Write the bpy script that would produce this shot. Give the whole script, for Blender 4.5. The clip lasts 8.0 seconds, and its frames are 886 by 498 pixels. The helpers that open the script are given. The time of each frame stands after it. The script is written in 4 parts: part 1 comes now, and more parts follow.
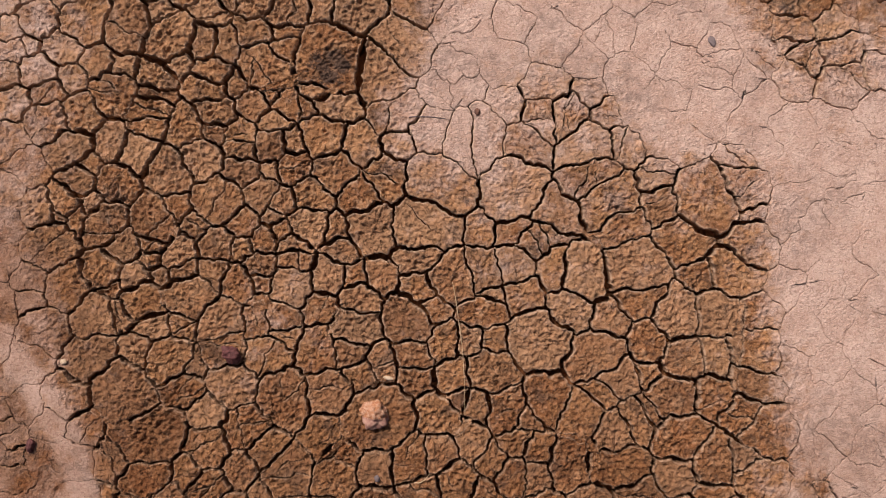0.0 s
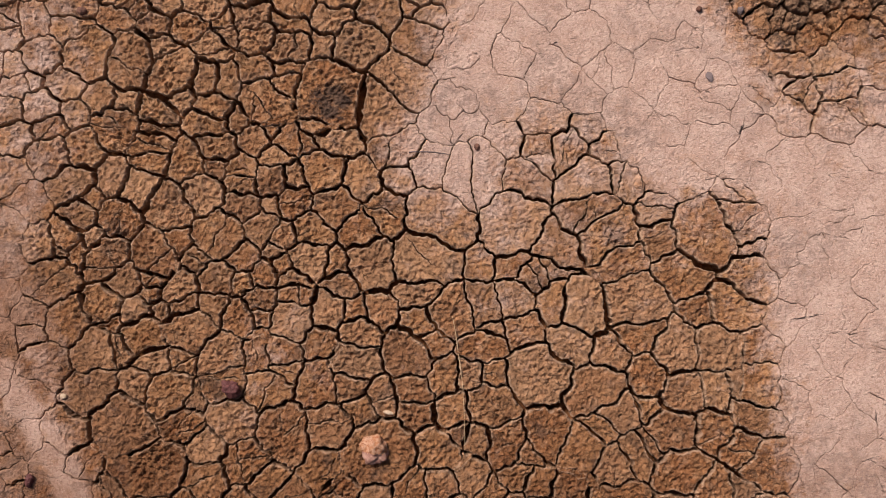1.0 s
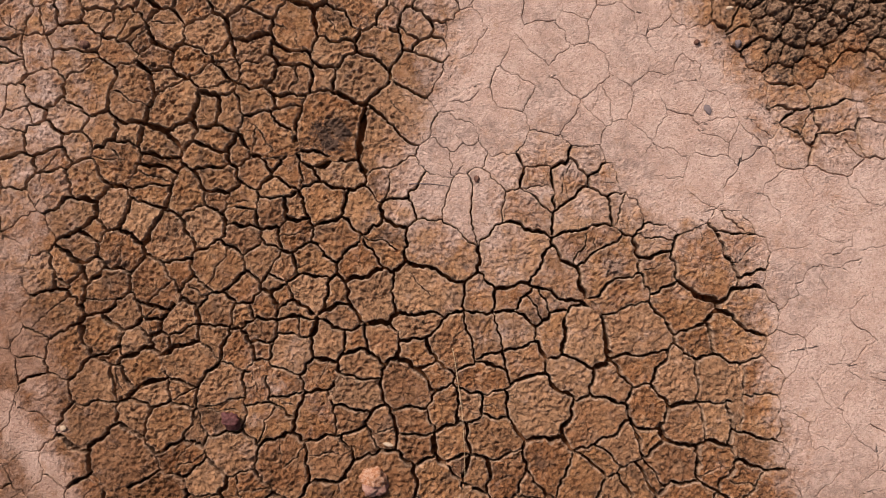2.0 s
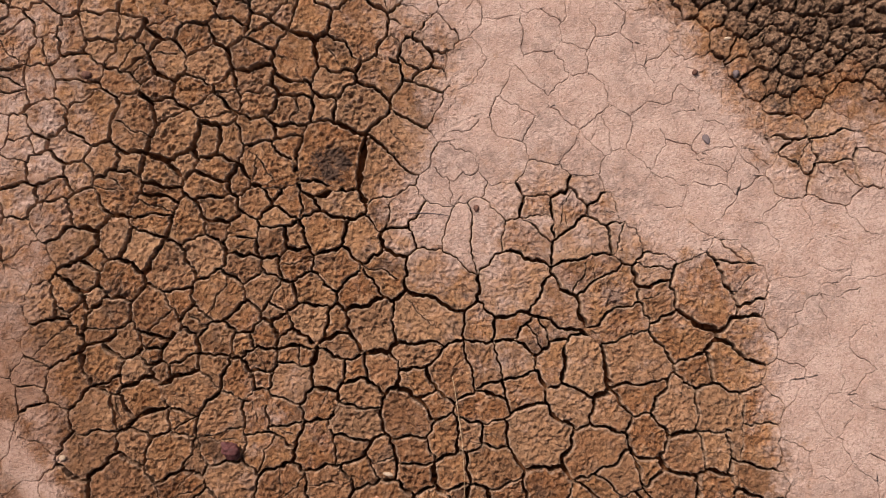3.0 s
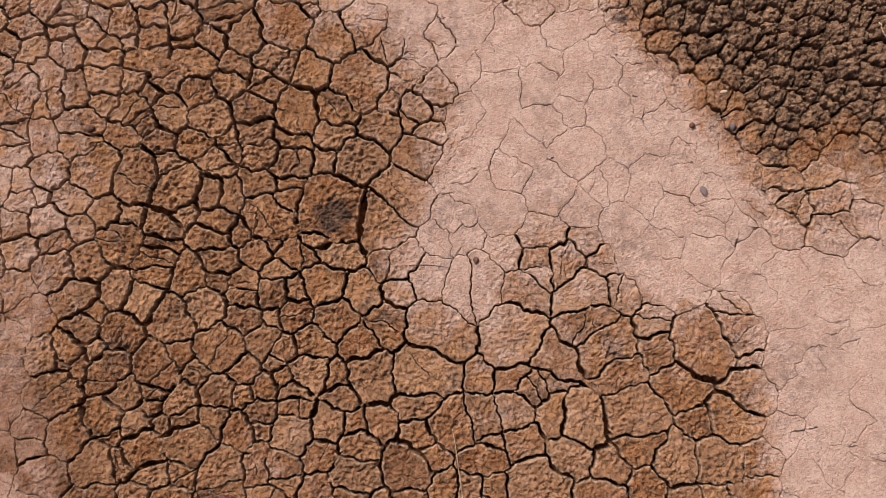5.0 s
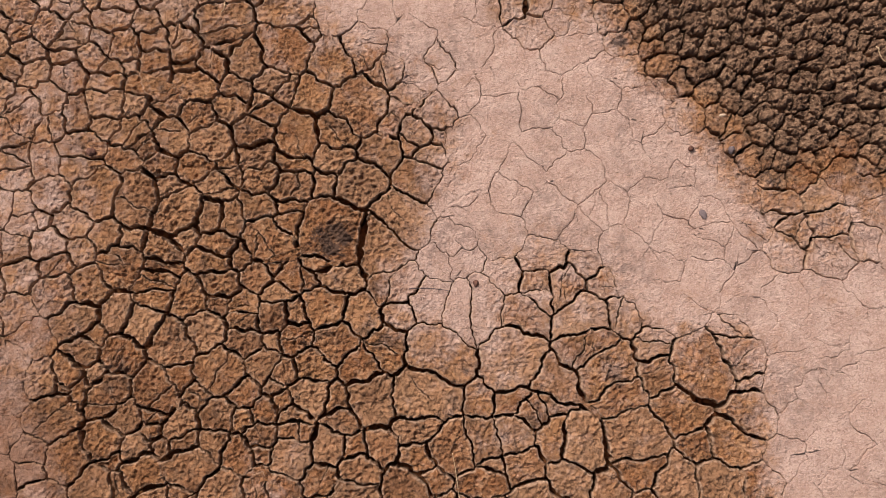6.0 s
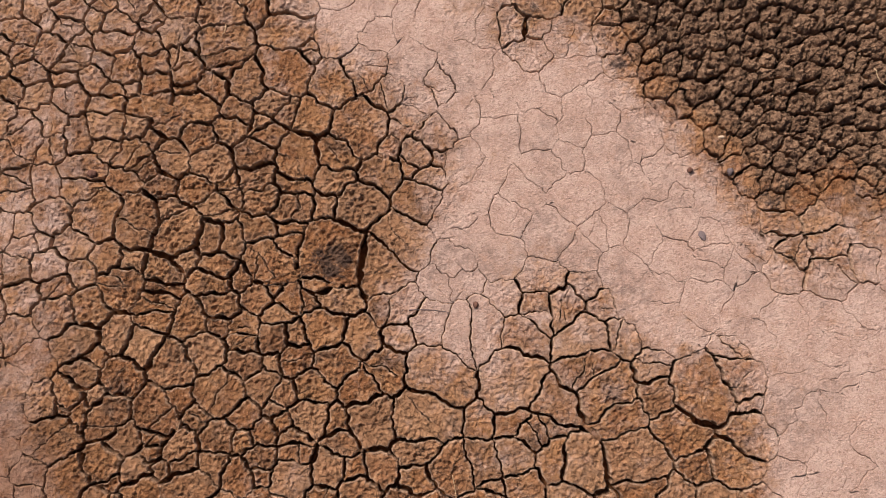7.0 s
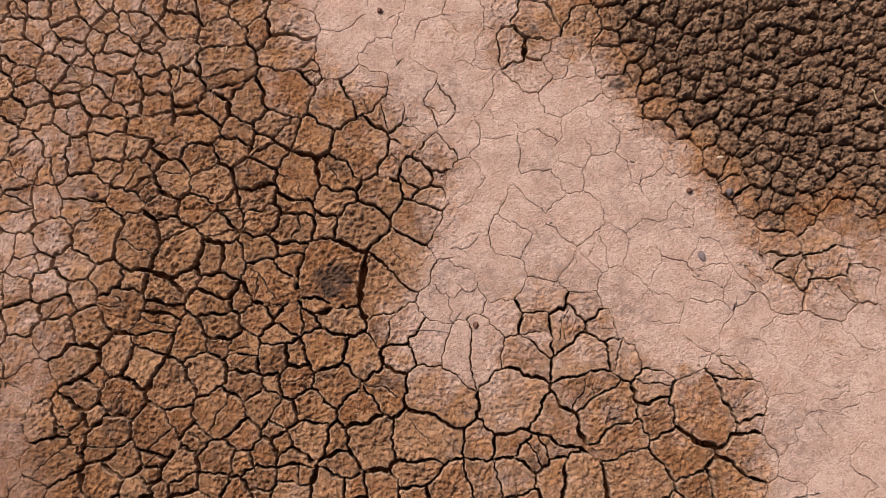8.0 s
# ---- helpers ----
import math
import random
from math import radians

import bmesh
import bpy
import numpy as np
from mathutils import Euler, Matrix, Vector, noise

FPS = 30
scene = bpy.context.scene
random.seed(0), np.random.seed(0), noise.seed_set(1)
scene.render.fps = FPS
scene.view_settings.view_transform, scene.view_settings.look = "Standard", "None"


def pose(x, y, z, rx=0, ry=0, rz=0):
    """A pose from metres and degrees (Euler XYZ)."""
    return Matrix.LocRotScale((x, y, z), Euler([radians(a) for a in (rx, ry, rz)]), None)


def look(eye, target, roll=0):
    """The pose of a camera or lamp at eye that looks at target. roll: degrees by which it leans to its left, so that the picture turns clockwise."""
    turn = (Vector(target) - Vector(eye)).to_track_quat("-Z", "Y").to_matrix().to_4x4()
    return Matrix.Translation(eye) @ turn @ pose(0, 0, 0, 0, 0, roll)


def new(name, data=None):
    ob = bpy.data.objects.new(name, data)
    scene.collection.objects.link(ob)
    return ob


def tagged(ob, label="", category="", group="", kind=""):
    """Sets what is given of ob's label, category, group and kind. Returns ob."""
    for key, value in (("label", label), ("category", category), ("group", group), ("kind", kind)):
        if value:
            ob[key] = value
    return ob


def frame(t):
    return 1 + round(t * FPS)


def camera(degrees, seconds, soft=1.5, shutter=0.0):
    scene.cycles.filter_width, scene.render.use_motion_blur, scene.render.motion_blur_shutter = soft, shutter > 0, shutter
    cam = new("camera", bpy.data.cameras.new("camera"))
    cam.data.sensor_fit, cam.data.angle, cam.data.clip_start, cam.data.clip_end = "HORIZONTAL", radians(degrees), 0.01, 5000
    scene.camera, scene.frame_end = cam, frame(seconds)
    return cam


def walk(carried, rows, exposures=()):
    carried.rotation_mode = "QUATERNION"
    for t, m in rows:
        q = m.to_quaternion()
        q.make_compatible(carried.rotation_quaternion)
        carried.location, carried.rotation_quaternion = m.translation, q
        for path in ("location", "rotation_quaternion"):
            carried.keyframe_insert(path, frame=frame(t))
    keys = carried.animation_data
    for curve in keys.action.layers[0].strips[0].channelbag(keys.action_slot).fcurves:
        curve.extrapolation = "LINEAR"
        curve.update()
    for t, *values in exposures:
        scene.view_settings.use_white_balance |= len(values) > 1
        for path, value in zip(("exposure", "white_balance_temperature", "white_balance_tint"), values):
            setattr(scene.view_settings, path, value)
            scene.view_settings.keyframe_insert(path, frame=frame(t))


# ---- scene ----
cam = camera(57.3, 8.0, soft=1.0)
EXPOSURE = 0.06
PATH = [
    (0, (-0.0083, 0.0119, 0.9593, -0.726, 0.003, 0.502)),
    (0.5, (-0.0083, 0.0221, 0.9608, -0.100, 0.004, 0.488)),
    (1, (-0.0083, 0.0322, 0.9623, 0.489, 0.005, 0.474)),
    (1.5, (-0.0083, 0.0420, 0.9638, 1.042, 0.006, 0.460)),
    (3, (-0.0083, 0.0702, 0.9687, 2.521, 0.009, 0.418)),
    (3.5, (-0.0083, 0.0790, 0.9704, 2.963, 0.010, 0.404)),
    (4, (-0.0083, 0.0876, 0.9720, 3.386, 0.011, 0.390)),
    (4.5, (-0.0083, 0.0959, 0.9737, 3.791, 0.012, 0.376)),
    (6, (-0.0083, 0.1188, 0.9786, 4.932, 0.015, 0.335)),
    (6.5, (-0.0083, 0.1257, 0.9803, 5.298, 0.016, 0.321)),
    (7, (-0.0083, 0.1322, 0.9818, 5.662, 0.016, 0.307)),
    (7.5, (-0.0083, 0.1383, 0.9834, 6.026, 0.017, 0.293)),
    (8, (-0.0083, 0.1440, 0.9849, 6.394, 0.018, 0.279)),
]
walk(cam, [(t, pose(*row)) for t, row in PATH], exposures=[(0.0, EXPOSURE), (8.0, EXPOSURE)])

# ---- light: a soft, bright sky with the sun behind thin cloud, from the north-west ----
SUN_HEIGHT, SUN_BEARING = radians(45), radians(-36)
world = bpy.data.worlds.new("sky")
scene.world = world
world.use_nodes = True
sky = world.node_tree.nodes.new("ShaderNodeTexSky")
sky.sky_type, sky.sun_disc = "NISHITA", False
sky.sun_elevation, sky.sun_rotation = SUN_HEIGHT, SUN_BEARING
sky.air_density, sky.dust_density, sky.ozone_density = 0.4, 6.0, 0.3
back = world.node_tree.nodes["Background"]
back.inputs["Strength"].default_value = 0.07
world.node_tree.links.new(sky.outputs["Color"], back.inputs["Color"])
sun = new("sun", bpy.data.lights.new("sun", "SUN"))
sun.data.energy, sun.data.angle, sun.data.color = 4.1, radians(14), (1.0, 0.885, 0.785)
toward = Vector((math.sin(SUN_BEARING) * math.cos(SUN_HEIGHT), math.cos(SUN_BEARING) * math.cos(SUN_HEIGHT), math.sin(SUN_HEIGHT)))
sun.matrix_world = look(toward * 5, (0, 0, 0))


# ---- materials ----
class Nodes:
    """A small wrapper to write node trees briefly."""

    def __init__(self, name):
        self.mat = bpy.data.materials.new(name)
        self.mat.use_nodes = True
        self.tree = self.mat.node_tree
        self.shader = self.tree.nodes["Principled BSDF"]
        self.place = self.add("ShaderNodeNewGeometry").outputs["Position"]

    def add(self, kind):
        return self.tree.nodes.new(kind)

    def put(self, socket, value):
        if isinstance(value, bpy.types.NodeSocket):
            self.tree.links.new(value, socket)
        elif isinstance(value, tuple) and len(value) == 3 and socket.type == "RGBA":
            socket.default_value = (*value, 1)
        else:
            socket.default_value = value

    def noise(self, size, detail=3.0, rough=0.55, shift=0.0, warp=0.0):
        """Noise with features of about that size, in metres."""
        node = self.add("ShaderNodeTexNoise")
        where = self.place
        if shift:
            move = self.add("ShaderNodeVectorMath")
            move.operation = "ADD"
            self.put(move.inputs[0], where)
            move.inputs[1].default_value = (shift, shift * 0.7, shift * 0.3)
            where = move.outputs[0]
        self.put(node.inputs["Vector"], where)
        node.inputs["Scale"].default_value = 1 / size
        node.inputs["Detail"].default_value, node.inputs["Roughness"].default_value = detail, rough
        node.inputs["Distortion"].default_value = warp
        return node.outputs["Fac"]

    def lumps(self, size, stir=0.35, shift=0.0):
        """Rounded, uneven lumps of about that size, in metres: 1 on top, 0 between."""
        push = self.add("ShaderNodeTexNoise")
        self.put(push.inputs["Vector"], self.place)
        push.inputs["Scale"].default_value, push.inputs["Detail"].default_value = 1.1 / size, 3
        far = self.add("ShaderNodeVectorMath")
        far.operation = "MULTIPLY_ADD"
        self.put(far.inputs[0], push.outputs["Color"])
        far.inputs[1].default_value = (stir * size * 3,) * 3
        self.put(far.inputs[2], self.place)
        flat = self.add("ShaderNodeVectorMath")
        flat.operation = "MULTIPLY_ADD"
        self.put(flat.inputs[0], far.outputs[0])
        flat.inputs[1].default_value, flat.inputs[2].default_value = (1, 1, 0.3), (shift, shift * 0.6, 0)
        node = self.add("ShaderNodeTexVoronoi")
        node.feature = "SMOOTH_F1"
        self.put(node.inputs["Vector"], flat.outputs[0])
        node.inputs["Scale"].default_value, node.inputs["Smoothness"].default_value = 1 / size, 0.25
        return self.math("SUBTRACT", 1.0, node.outputs["Distance"], clamp=True)

    def math(self, kind, a, b=0.0, c=0.0, clamp=False):
        node = self.add("ShaderNodeMath")
        node.operation, node.use_clamp = kind, clamp
        for socket, value in zip(node.inputs, (a, b, c)):
            self.put(socket, value)
        return node.outputs[0]

    def span(self, value, low, high, to_low=0.0, to_high=1.0):
        node = self.add("ShaderNodeMapRange")
        node.interpolation_type = "SMOOTHSTEP"
        for socket, v in zip(node.inputs, (value, low, high, to_low, to_high)):
            self.put(socket, v)
        return node.outputs[0]

    def mix(self, amount, a, b, blend="MIX"):
        node = self.add("ShaderNodeMix")
        node.data_type, node.blend_type = "RGBA", blend
        for socket, v in zip((node.inputs[0], node.inputs[6], node.inputs[7]), (amount, a, b)):
            self.put(socket, v)
        return node.outputs[2]

    def field(self, name):
        node = self.add("ShaderNodeAttribute")
        node.attribute_name = name
        return node.outputs["Fac"]

    def bump(self, *layers):
        """Layers of (height, metres)."""
        normal = None
        for height, metres in layers:
            node = self.add("ShaderNodeBump")
            self.put(node.inputs["Height"], height)
            self.put(node.inputs["Distance"], metres)
            if normal:
                self.put(node.inputs["Normal"], normal)
            normal = node.outputs[0]
        self.put(self.shader.inputs["Normal"], normal)

    def finish(self, colour, rough=0.9, shine=0.25):
        self.put(self.shader.inputs["Base Color"], colour)
        self.put(self.shader.inputs["Roughness"], rough)
        self.put(self.shader.inputs["Specular IOR Level"], shine)
        return self.mat


def mud_material():
    """Dried clay: pale pinkish silt crust, ochre plates and dark crumbly clods, blended by the fields that the meshes carry."""
    n = Nodes("dried_mud")
    ochre, clod, stain, worn = n.field("ochre"), n.field("clod"), n.field("stain"), n.field("worn")
    damp = n.math("MULTIPLY", n.field("damp"), n.span(n.noise(0.09, 5, 0.6, 50.0), 0.30, 0.55, 0.6, 1.0))
    mottle, grain, fine = n.noise(0.034, 5, 0.6), n.noise(0.0070, 5, 0.62, 3.1), n.noise(0.0021, 3, 0.6, 7.7)
    patch, speck = n.noise(0.018, 6, 0.65, 12.3), n.noise(0.0040, 4, 0.7, 3.9)
    piece = n.add("ShaderNodeObjectInfo").outputs["Random"]
    # pale silt
    pale = n.mix(n.span(mottle, 0.38, 0.62), PALE_A, PALE_B)
    pale = n.mix(n.span(speck, 0.48, 0.64, 0.0, 0.7), pale, PALE_C)
    pale = n.mix(n.span(fine, 0.52, 0.64, 0.0, 0.6), pale, PALE_E)
    pale = n.mix(n.span(n.noise(0.0030, 2, 0.5, 70.0), 0.64, 0.72, 0.0, 0.7), pale, PALE_D)
    pale = n.mix(n.span(n.noise(0.016, 6, 0.68, 21.0), 0.58, 0.72, 0.0, 0.4), pale, PALE_D)
    pale = n.mix(n.math("MULTIPLY", n.span(n.noise(0.11, 4, 0.6, 84.0), 0.47, 0.64), n.span(n.noise(0.012, 7, 0.75, 91.0), 0.44, 0.60, 0.08, 0.72)), pale, PALE_D)
    # ochre mud, with a bleached film and darker damp grains
    mud = n.mix(n.span(n.math("ADD", n.math("MULTIPLY", piece, 0.22), n.math("MULTIPLY", mottle, 0.8)), 0.40, 0.62), OCHRE_A, OCHRE_B)
    mud = n.mix(n.span(grain, 0.48, 0.64, 0.0, 0.45), mud, OCHRE_C)
    mud = n.mix(n.span(patch, 0.50, 0.66, 0.0, 0.5), mud, OCHRE_D)
    mud = n.mix(n.span(n.noise(0.011, 6, 0.68, 31.0), 0.52, 0.66, 0.0, 0.4), mud, OCHRE_F)
    mud = n.mix(n.span(speck, 0.54, 0.68, 0.0, 0.4), mud, OCHRE_E)
    mud = n.mix(n.span(fine, 0.56, 0.68, 0.0, 0.5), mud, OCHRE_D)
    mud = n.mix(n.span(n.noise(0.045, 7, 0.7, 60.0), 0.52, 0.64, 0.0, 0.72), mud, SMUDGE)
    one, two = (n.math("FRACT", n.math("MULTIPLY", piece, k)) for k in (17.3, 41.9))
    mud = n.mix(n.span(one, 0.45, 1.0, 0.0, 0.45), mud, OCHRE_G)
    mud = n.mix(n.span(two, 0.55, 1.0, 0.0, 0.40), mud, OCHRE_H)
    # crumbly clods
    crumb = n.mix(n.span(mottle, 0.40, 0.62), CLOD_A, CLOD_B)
    crumb = n.mix(n.span(grain, 0.47, 0.62, 0.0, 0.7), crumb, CLOD_C)
    crumb = n.mix(n.span(speck, 0.50, 0.64, 0.0, 0.75), crumb, CLOD_D)
    edge = n.math("ADD", ochre, n.math("MULTIPLY", n.math("SUBTRACT", n.noise(0.024, 8, 0.72, 5.5), 0.5), 2.2))
    colour = n.mix(n.span(edge, 0.12, 0.88), pale, mud)
    # plate rims painted paler all round: edge wear and sunlit edges in one colour
    rub_lit = n.math("MULTIPLY", worn, n.span(n.noise(0.010, 5, 0.65, 40.0), 0.34, 0.54))
    colour = n.mix(n.math("MULTIPLY", rub_lit, 0.75), colour, RUBBED_LIT)
    colour = n.mix(n.span(n.math("ADD", clod, n.math("MULTIPLY", n.math("SUBTRACT", patch, 0.5), 0.9)), 0.2, 0.8), colour, crumb)
    # some areas are multiplied down to a darker, redder brown
    colour = n.mix(damp, colour, DARK_TINT, "MULTIPLY")
    dark = n.math("ADD", stain, n.math("MULTIPLY", n.math("SUBTRACT", n.noise(0.013, 7, 0.75, 9.2), 0.5), 3.0))
    colour = n.mix(n.span(dark, 0.40, 0.95, 0.0, 0.85), colour, STAIN)
    pits = n.math("MULTIPLY", n.span(n.noise(0.0072, 4, 0.6, 2.2), 0.32, 0.56), n.span(n.noise(0.022, 3, 0.6, 33.0), 0.36, 0.62, 0.45, 1.0))
    n.bump(
        (pits, n.span(ochre, 0.0, 1.0, 0.0002, 0.0042)),
        (n.lumps(0.0042, 0.5, 3.0), n.span(ochre, 0.0, 1.0, 0.0004, 0.0014)),
        (n.noise(0.0030, 3, 0.6, 8.1), n.span(ochre, 0.0, 1.0, 0.0014, 0.0022)),
        (n.noise(0.0016, 2, 0.6, 18.1), n.span(ochre, 0.0, 1.0, 0.0015, 0.0015)),
    )
    return n.finish(colour, n.span(grain, 0.3, 0.7, 0.82, 0.97), 0.2)


def plain_material(name, colours, size, rough=0.8, relief=0.0006, shine=0.3):
    n = Nodes(name)
    tone = n.noise(size, 5, 0.62)
    colour = n.mix(n.span(tone, 0.38, 0.62), colours[0], colours[1])
    if len(colours) > 2:
        colour = n.mix(n.span(n.noise(size * 0.4, 4, 0.6, 4.4), 0.5, 0.66), colour, colours[2])
    n.bump((tone, relief), (n.noise(size * 0.3, 3, 0.6, 1.7), relief * 0.5))
    return n.finish(colour, rough, shine)


PALE_A, PALE_B, PALE_C, PALE_D = (0.492, 0.330, 0.271), (0.575, 0.411, 0.352), (0.33, 0.207, 0.166), (0.27, 0.188, 0.163)
PALE_E, OCHRE_F, RUBBED_LIT, CLOD_D = (0.65, 0.48, 0.43), (0.46, 0.235, 0.114), (0.56, 0.385, 0.28), (0.44, 0.285, 0.19)
OCHRE_A, OCHRE_B, OCHRE_C = (0.298, 0.131, 0.058), (0.410, 0.208, 0.100), (0.165, 0.064, 0.030)
OCHRE_D, OCHRE_E, SMUDGE = (0.60, 0.365, 0.226), (0.10, 0.038, 0.021), (0.142, 0.083, 0.059)
CLOD_A, CLOD_B, CLOD_C = (0.205, 0.120, 0.077), (0.335, 0.207, 0.135), (0.118, 0.066, 0.047)
OCHRE_G, OCHRE_H = (0.50, 0.30, 0.186), (0.215, 0.119, 0.074)
DARK_TINT = (0.56, 0.46, 0.38)
STAIN = (0.070, 0.048, 0.042)
MUD = mud_material()


def far_material():
    """The ground sheet: crack floors here, and beyond the plates silt and mud whose cracks are too far off to be built."""
    n = Nodes("far_mud")
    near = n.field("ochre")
    patch = n.span(n.noise(0.9, 6, 0.6, 3.0), 0.45, 0.58)
    edges = n.add("ShaderNodeTexVoronoi")
    edges.feature = "DISTANCE_TO_EDGE"
    n.put(edges.inputs["Vector"], n.place)
    edges.inputs["Scale"].default_value = 17
    crack = n.span(edges.outputs["Distance"], 0.02, 0.07, 1.0, 0.0)
    tone = n.noise(0.05, 8, 0.7)
    silt = n.mix(n.span(tone, 0.4, 0.6), PALE_A, PALE_B)
    mud = n.mix(n.span(tone, 0.4, 0.6), OCHRE_A, OCHRE_B)
    colour = n.mix(patch, silt, mud)
    colour = n.mix(n.math("MULTIPLY", crack, n.span(patch, 0.0, 1.0, 0.25, 0.9)), colour, OCHRE_E)
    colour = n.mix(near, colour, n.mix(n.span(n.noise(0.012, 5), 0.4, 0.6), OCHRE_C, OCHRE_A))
    n.bump((n.math("SUBTRACT", 1.0, crack), 0.006), (n.noise(0.01, 4), 0.004))
    return n.finish(colour, 0.92, 0.2)


FAR_MUD = far_material()


# ---- the plan of the mud bed, in millimetres: plates as (east, north, half length, half breadth, degrees that the length turns from east), strip by strip from the south ----
PLATES = []


def plate_row(*plates):
    PLATES.extend(plates)


plate_row(
    (-513, -256, 15, 7, 19), (-511, -273, 19, 10, 133), (-402, -295, 6, 6, 0), (-361, -272, 45, 20, 35), (-336, -302, 15, 7, 161), (-302, -266, 27, 14, 9), (-282, -281, 35, 17, 176),
    (-252, -267, 28, 13, 35), (-217, -293, 13, 6, 143), (-192, -266, 46, 21, 76), (-134, -274, 35, 18, 45), (-91, -257, 38, 17, 87), (-29, -280, 22, 16, 0), (9, -271, 33, 15, 146),
    (47, -288, 20, 9, 107), (71, -266, 40, 18, 39), (103, -266, 31, 14, 176), (274, -261, 25, 22, 169), (374, -272, 34, 24, 110), (447, -288, 7, 4, 44),
)
plate_row(
    (-523, -222, 22, 11, 109), (-430, -220, 19, 16, 48), (-394, -251, 36, 20, 76), (-361, -229, 67, 30, 24), (-288, -239, 32, 21, 89), (-217, -243, 27, 12, 130), (-147, -222, 42, 20, 86),
    (-124, -245, 31, 14, 144), (-38, -256, 41, 19, 65), (-12, -249, 37, 17, 29), (27, -232, 34, 16, 74), (57, -254, 29, 13, 137), (81, -235, 26, 12, 60), (104, -245, 19, 13, 123),
    (148, -255, 42, 21, 52), (198, -222, 39, 18, 106), (202, -251, 45, 25, 6), (277, -222, 48, 22, 15), (317, -247, 47, 22, 58), (362, -245, 36, 16, 2),
)
plate_row(
    (-528, -202, 15, 7, 164), (-455, -179, 35, 16, 90), (-385, -173, 45, 33, 121), (-288, -200, 29, 16, 71), (-241, -217, 32, 16, 179), (-194, -180, 45, 22, 140), (-147, -179, 41, 19, 25),
    (-85, -203, 52, 32, 41), (-9, -196, 34, 18, 130), (11, -178, 18, 10, 159), (37, -186, 23, 12, 6), (66, -187, 43, 20, 53), (89, -199, 18, 8, 38), (114, -177, 26, 24, 144),
    (163, -197, 34, 20, 166), (226, -205, 36, 16, 139), (244, -193, 16, 9, 26), (270, -175, 31, 23, 38), (346, -193, 36, 16, 80), (379, -216, 36, 26, 79),
)
plate_row(
    (-426, -131, 40, 27, 35), (-370, -129, 32, 16, 112), (-332, -135, 39, 22, 31), (-316, -166, 36, 17, 4), (-306, -143, 22, 11, 66), (-259, -162, 37, 22, 180), (-218, -126, 33, 22, 176),
    (-103, -155, 18, 13, 39), (-78, -141, 18, 16, 138), (-43, -127, 25, 16, 121), (-40, -152, 32, 15, 0), (6, -151, 32, 15, 65), (51, -144, 35, 25, 165), (185, -168, 25, 11, 51),
    (196, -152, 38, 18, 179), (234, -143, 16, 7, 123), (280, -129, 26, 21, 11), (316, -172, 28, 24, 55), (365, -155, 44, 20, 150), (367, -125, 42, 19, 100),
)
plate_row(
    (-477, -99, 39, 18, 147), (-421, -87, 32, 24, 103), (-355, -93, 30, 13, 0), (-320, -91, 23, 10, 77), (-270, -87, 39, 18, 35), (-264, -123, 26, 23, 55), (-224, -85, 36, 17, 90),
    (-197, -100, 23, 11, 156), (-158, -117, 34, 16, 64), (-119, -116, 20, 15, 84), (-112, -91, 43, 20, 23), (-47, -86, 43, 20, 138), (-8, -112, 33, 15, 65), (25, -112, 20, 15, 23),
    (52, -113, 24, 11, 107), (106, -105, 41, 32, 23), (177, -124, 44, 24, 19), (234, -108, 27, 19, 125), (321, -123, 38, 18, 80), (335, -120, 17, 8, 175),
)
plate_row(
    (-497, -67, 20, 9, 10), (-454, -49, 31, 23, 79), (-402, -46, 12, 8, 163), (-385, -82, 24, 12, 11), (-366, -67, 27, 22, 47), (-307, -59, 36, 21, 176), (-199, -81, 31, 18, 170),
    (-187, -48, 28, 22, 72), (-152, -71, 33, 16, 179), (-110, -63, 34, 16, 41), (-22, -70, 24, 11, 29), (37, -71, 38, 18, 8), (41, -61, 23, 10, 8), (90, -56, 30, 18, 92),
    (141, -68, 41, 19, 127), (192, -80, 25, 18, 140), (225, -55, 30, 20, 18), (271, -74, 39, 20, 63), (317, -74, 32, 27, 117), (364, -76, 29, 14, 18),
)
plate_row(
    (-495, -37, 28, 13, 140), (-409, -32, 25, 18, 32), (-375, -37, 21, 15, 23), (-342, -34, 10, 9, 29), (-315, -31, 20, 12, 60), (-280, -32, 16, 15, 7), (-249, -45, 33, 15, 101),
    (-227, -38, 18, 8, 5), (-227, -23, 17, 13, 57), (-145, -37, 27, 12, 75), (-111, -39, 16, 11, 103), (-86, -39, 23, 11, 170), (-33, -45, 26, 13, 113), (6, -36, 43, 23, 148),
    (32, -29, 28, 18, 147), (129, -26, 40, 19, 97), (159, -29, 39, 27, 140), (219, -20, 46, 30, 175), (298, -35, 25, 12, 113), (337, -24, 32, 26, 129),
)
plate_row(
    (-477, -2, 33, 25, 69), (-386, 0, 22, 17, 34), (-357, -15, 12, 9, 132), (-352, 8, 19, 11, 138), (-321, -8, 31, 14, 39), (-303, 23, 20, 9, 132), (-278, 3, 30, 14, 29),
    (-249, -3, 17, 9, 47), (-223, 5, 15, 12, 49), (-197, 19, 13, 8, 115), (-186, 1, 22, 10, 52), (-184, -14, 25, 12, 156), (-134, 20, 16, 13, 152), (-130, -1, 17, 11, 8),
    (-28, -9, 41, 19, 31), (80, -19, 25, 18, 76), (98, 7, 27, 17, 37), (119, 17, 25, 14, 121), (278, 17, 48, 22, 1), (354, 10, 41, 24, 176),
)
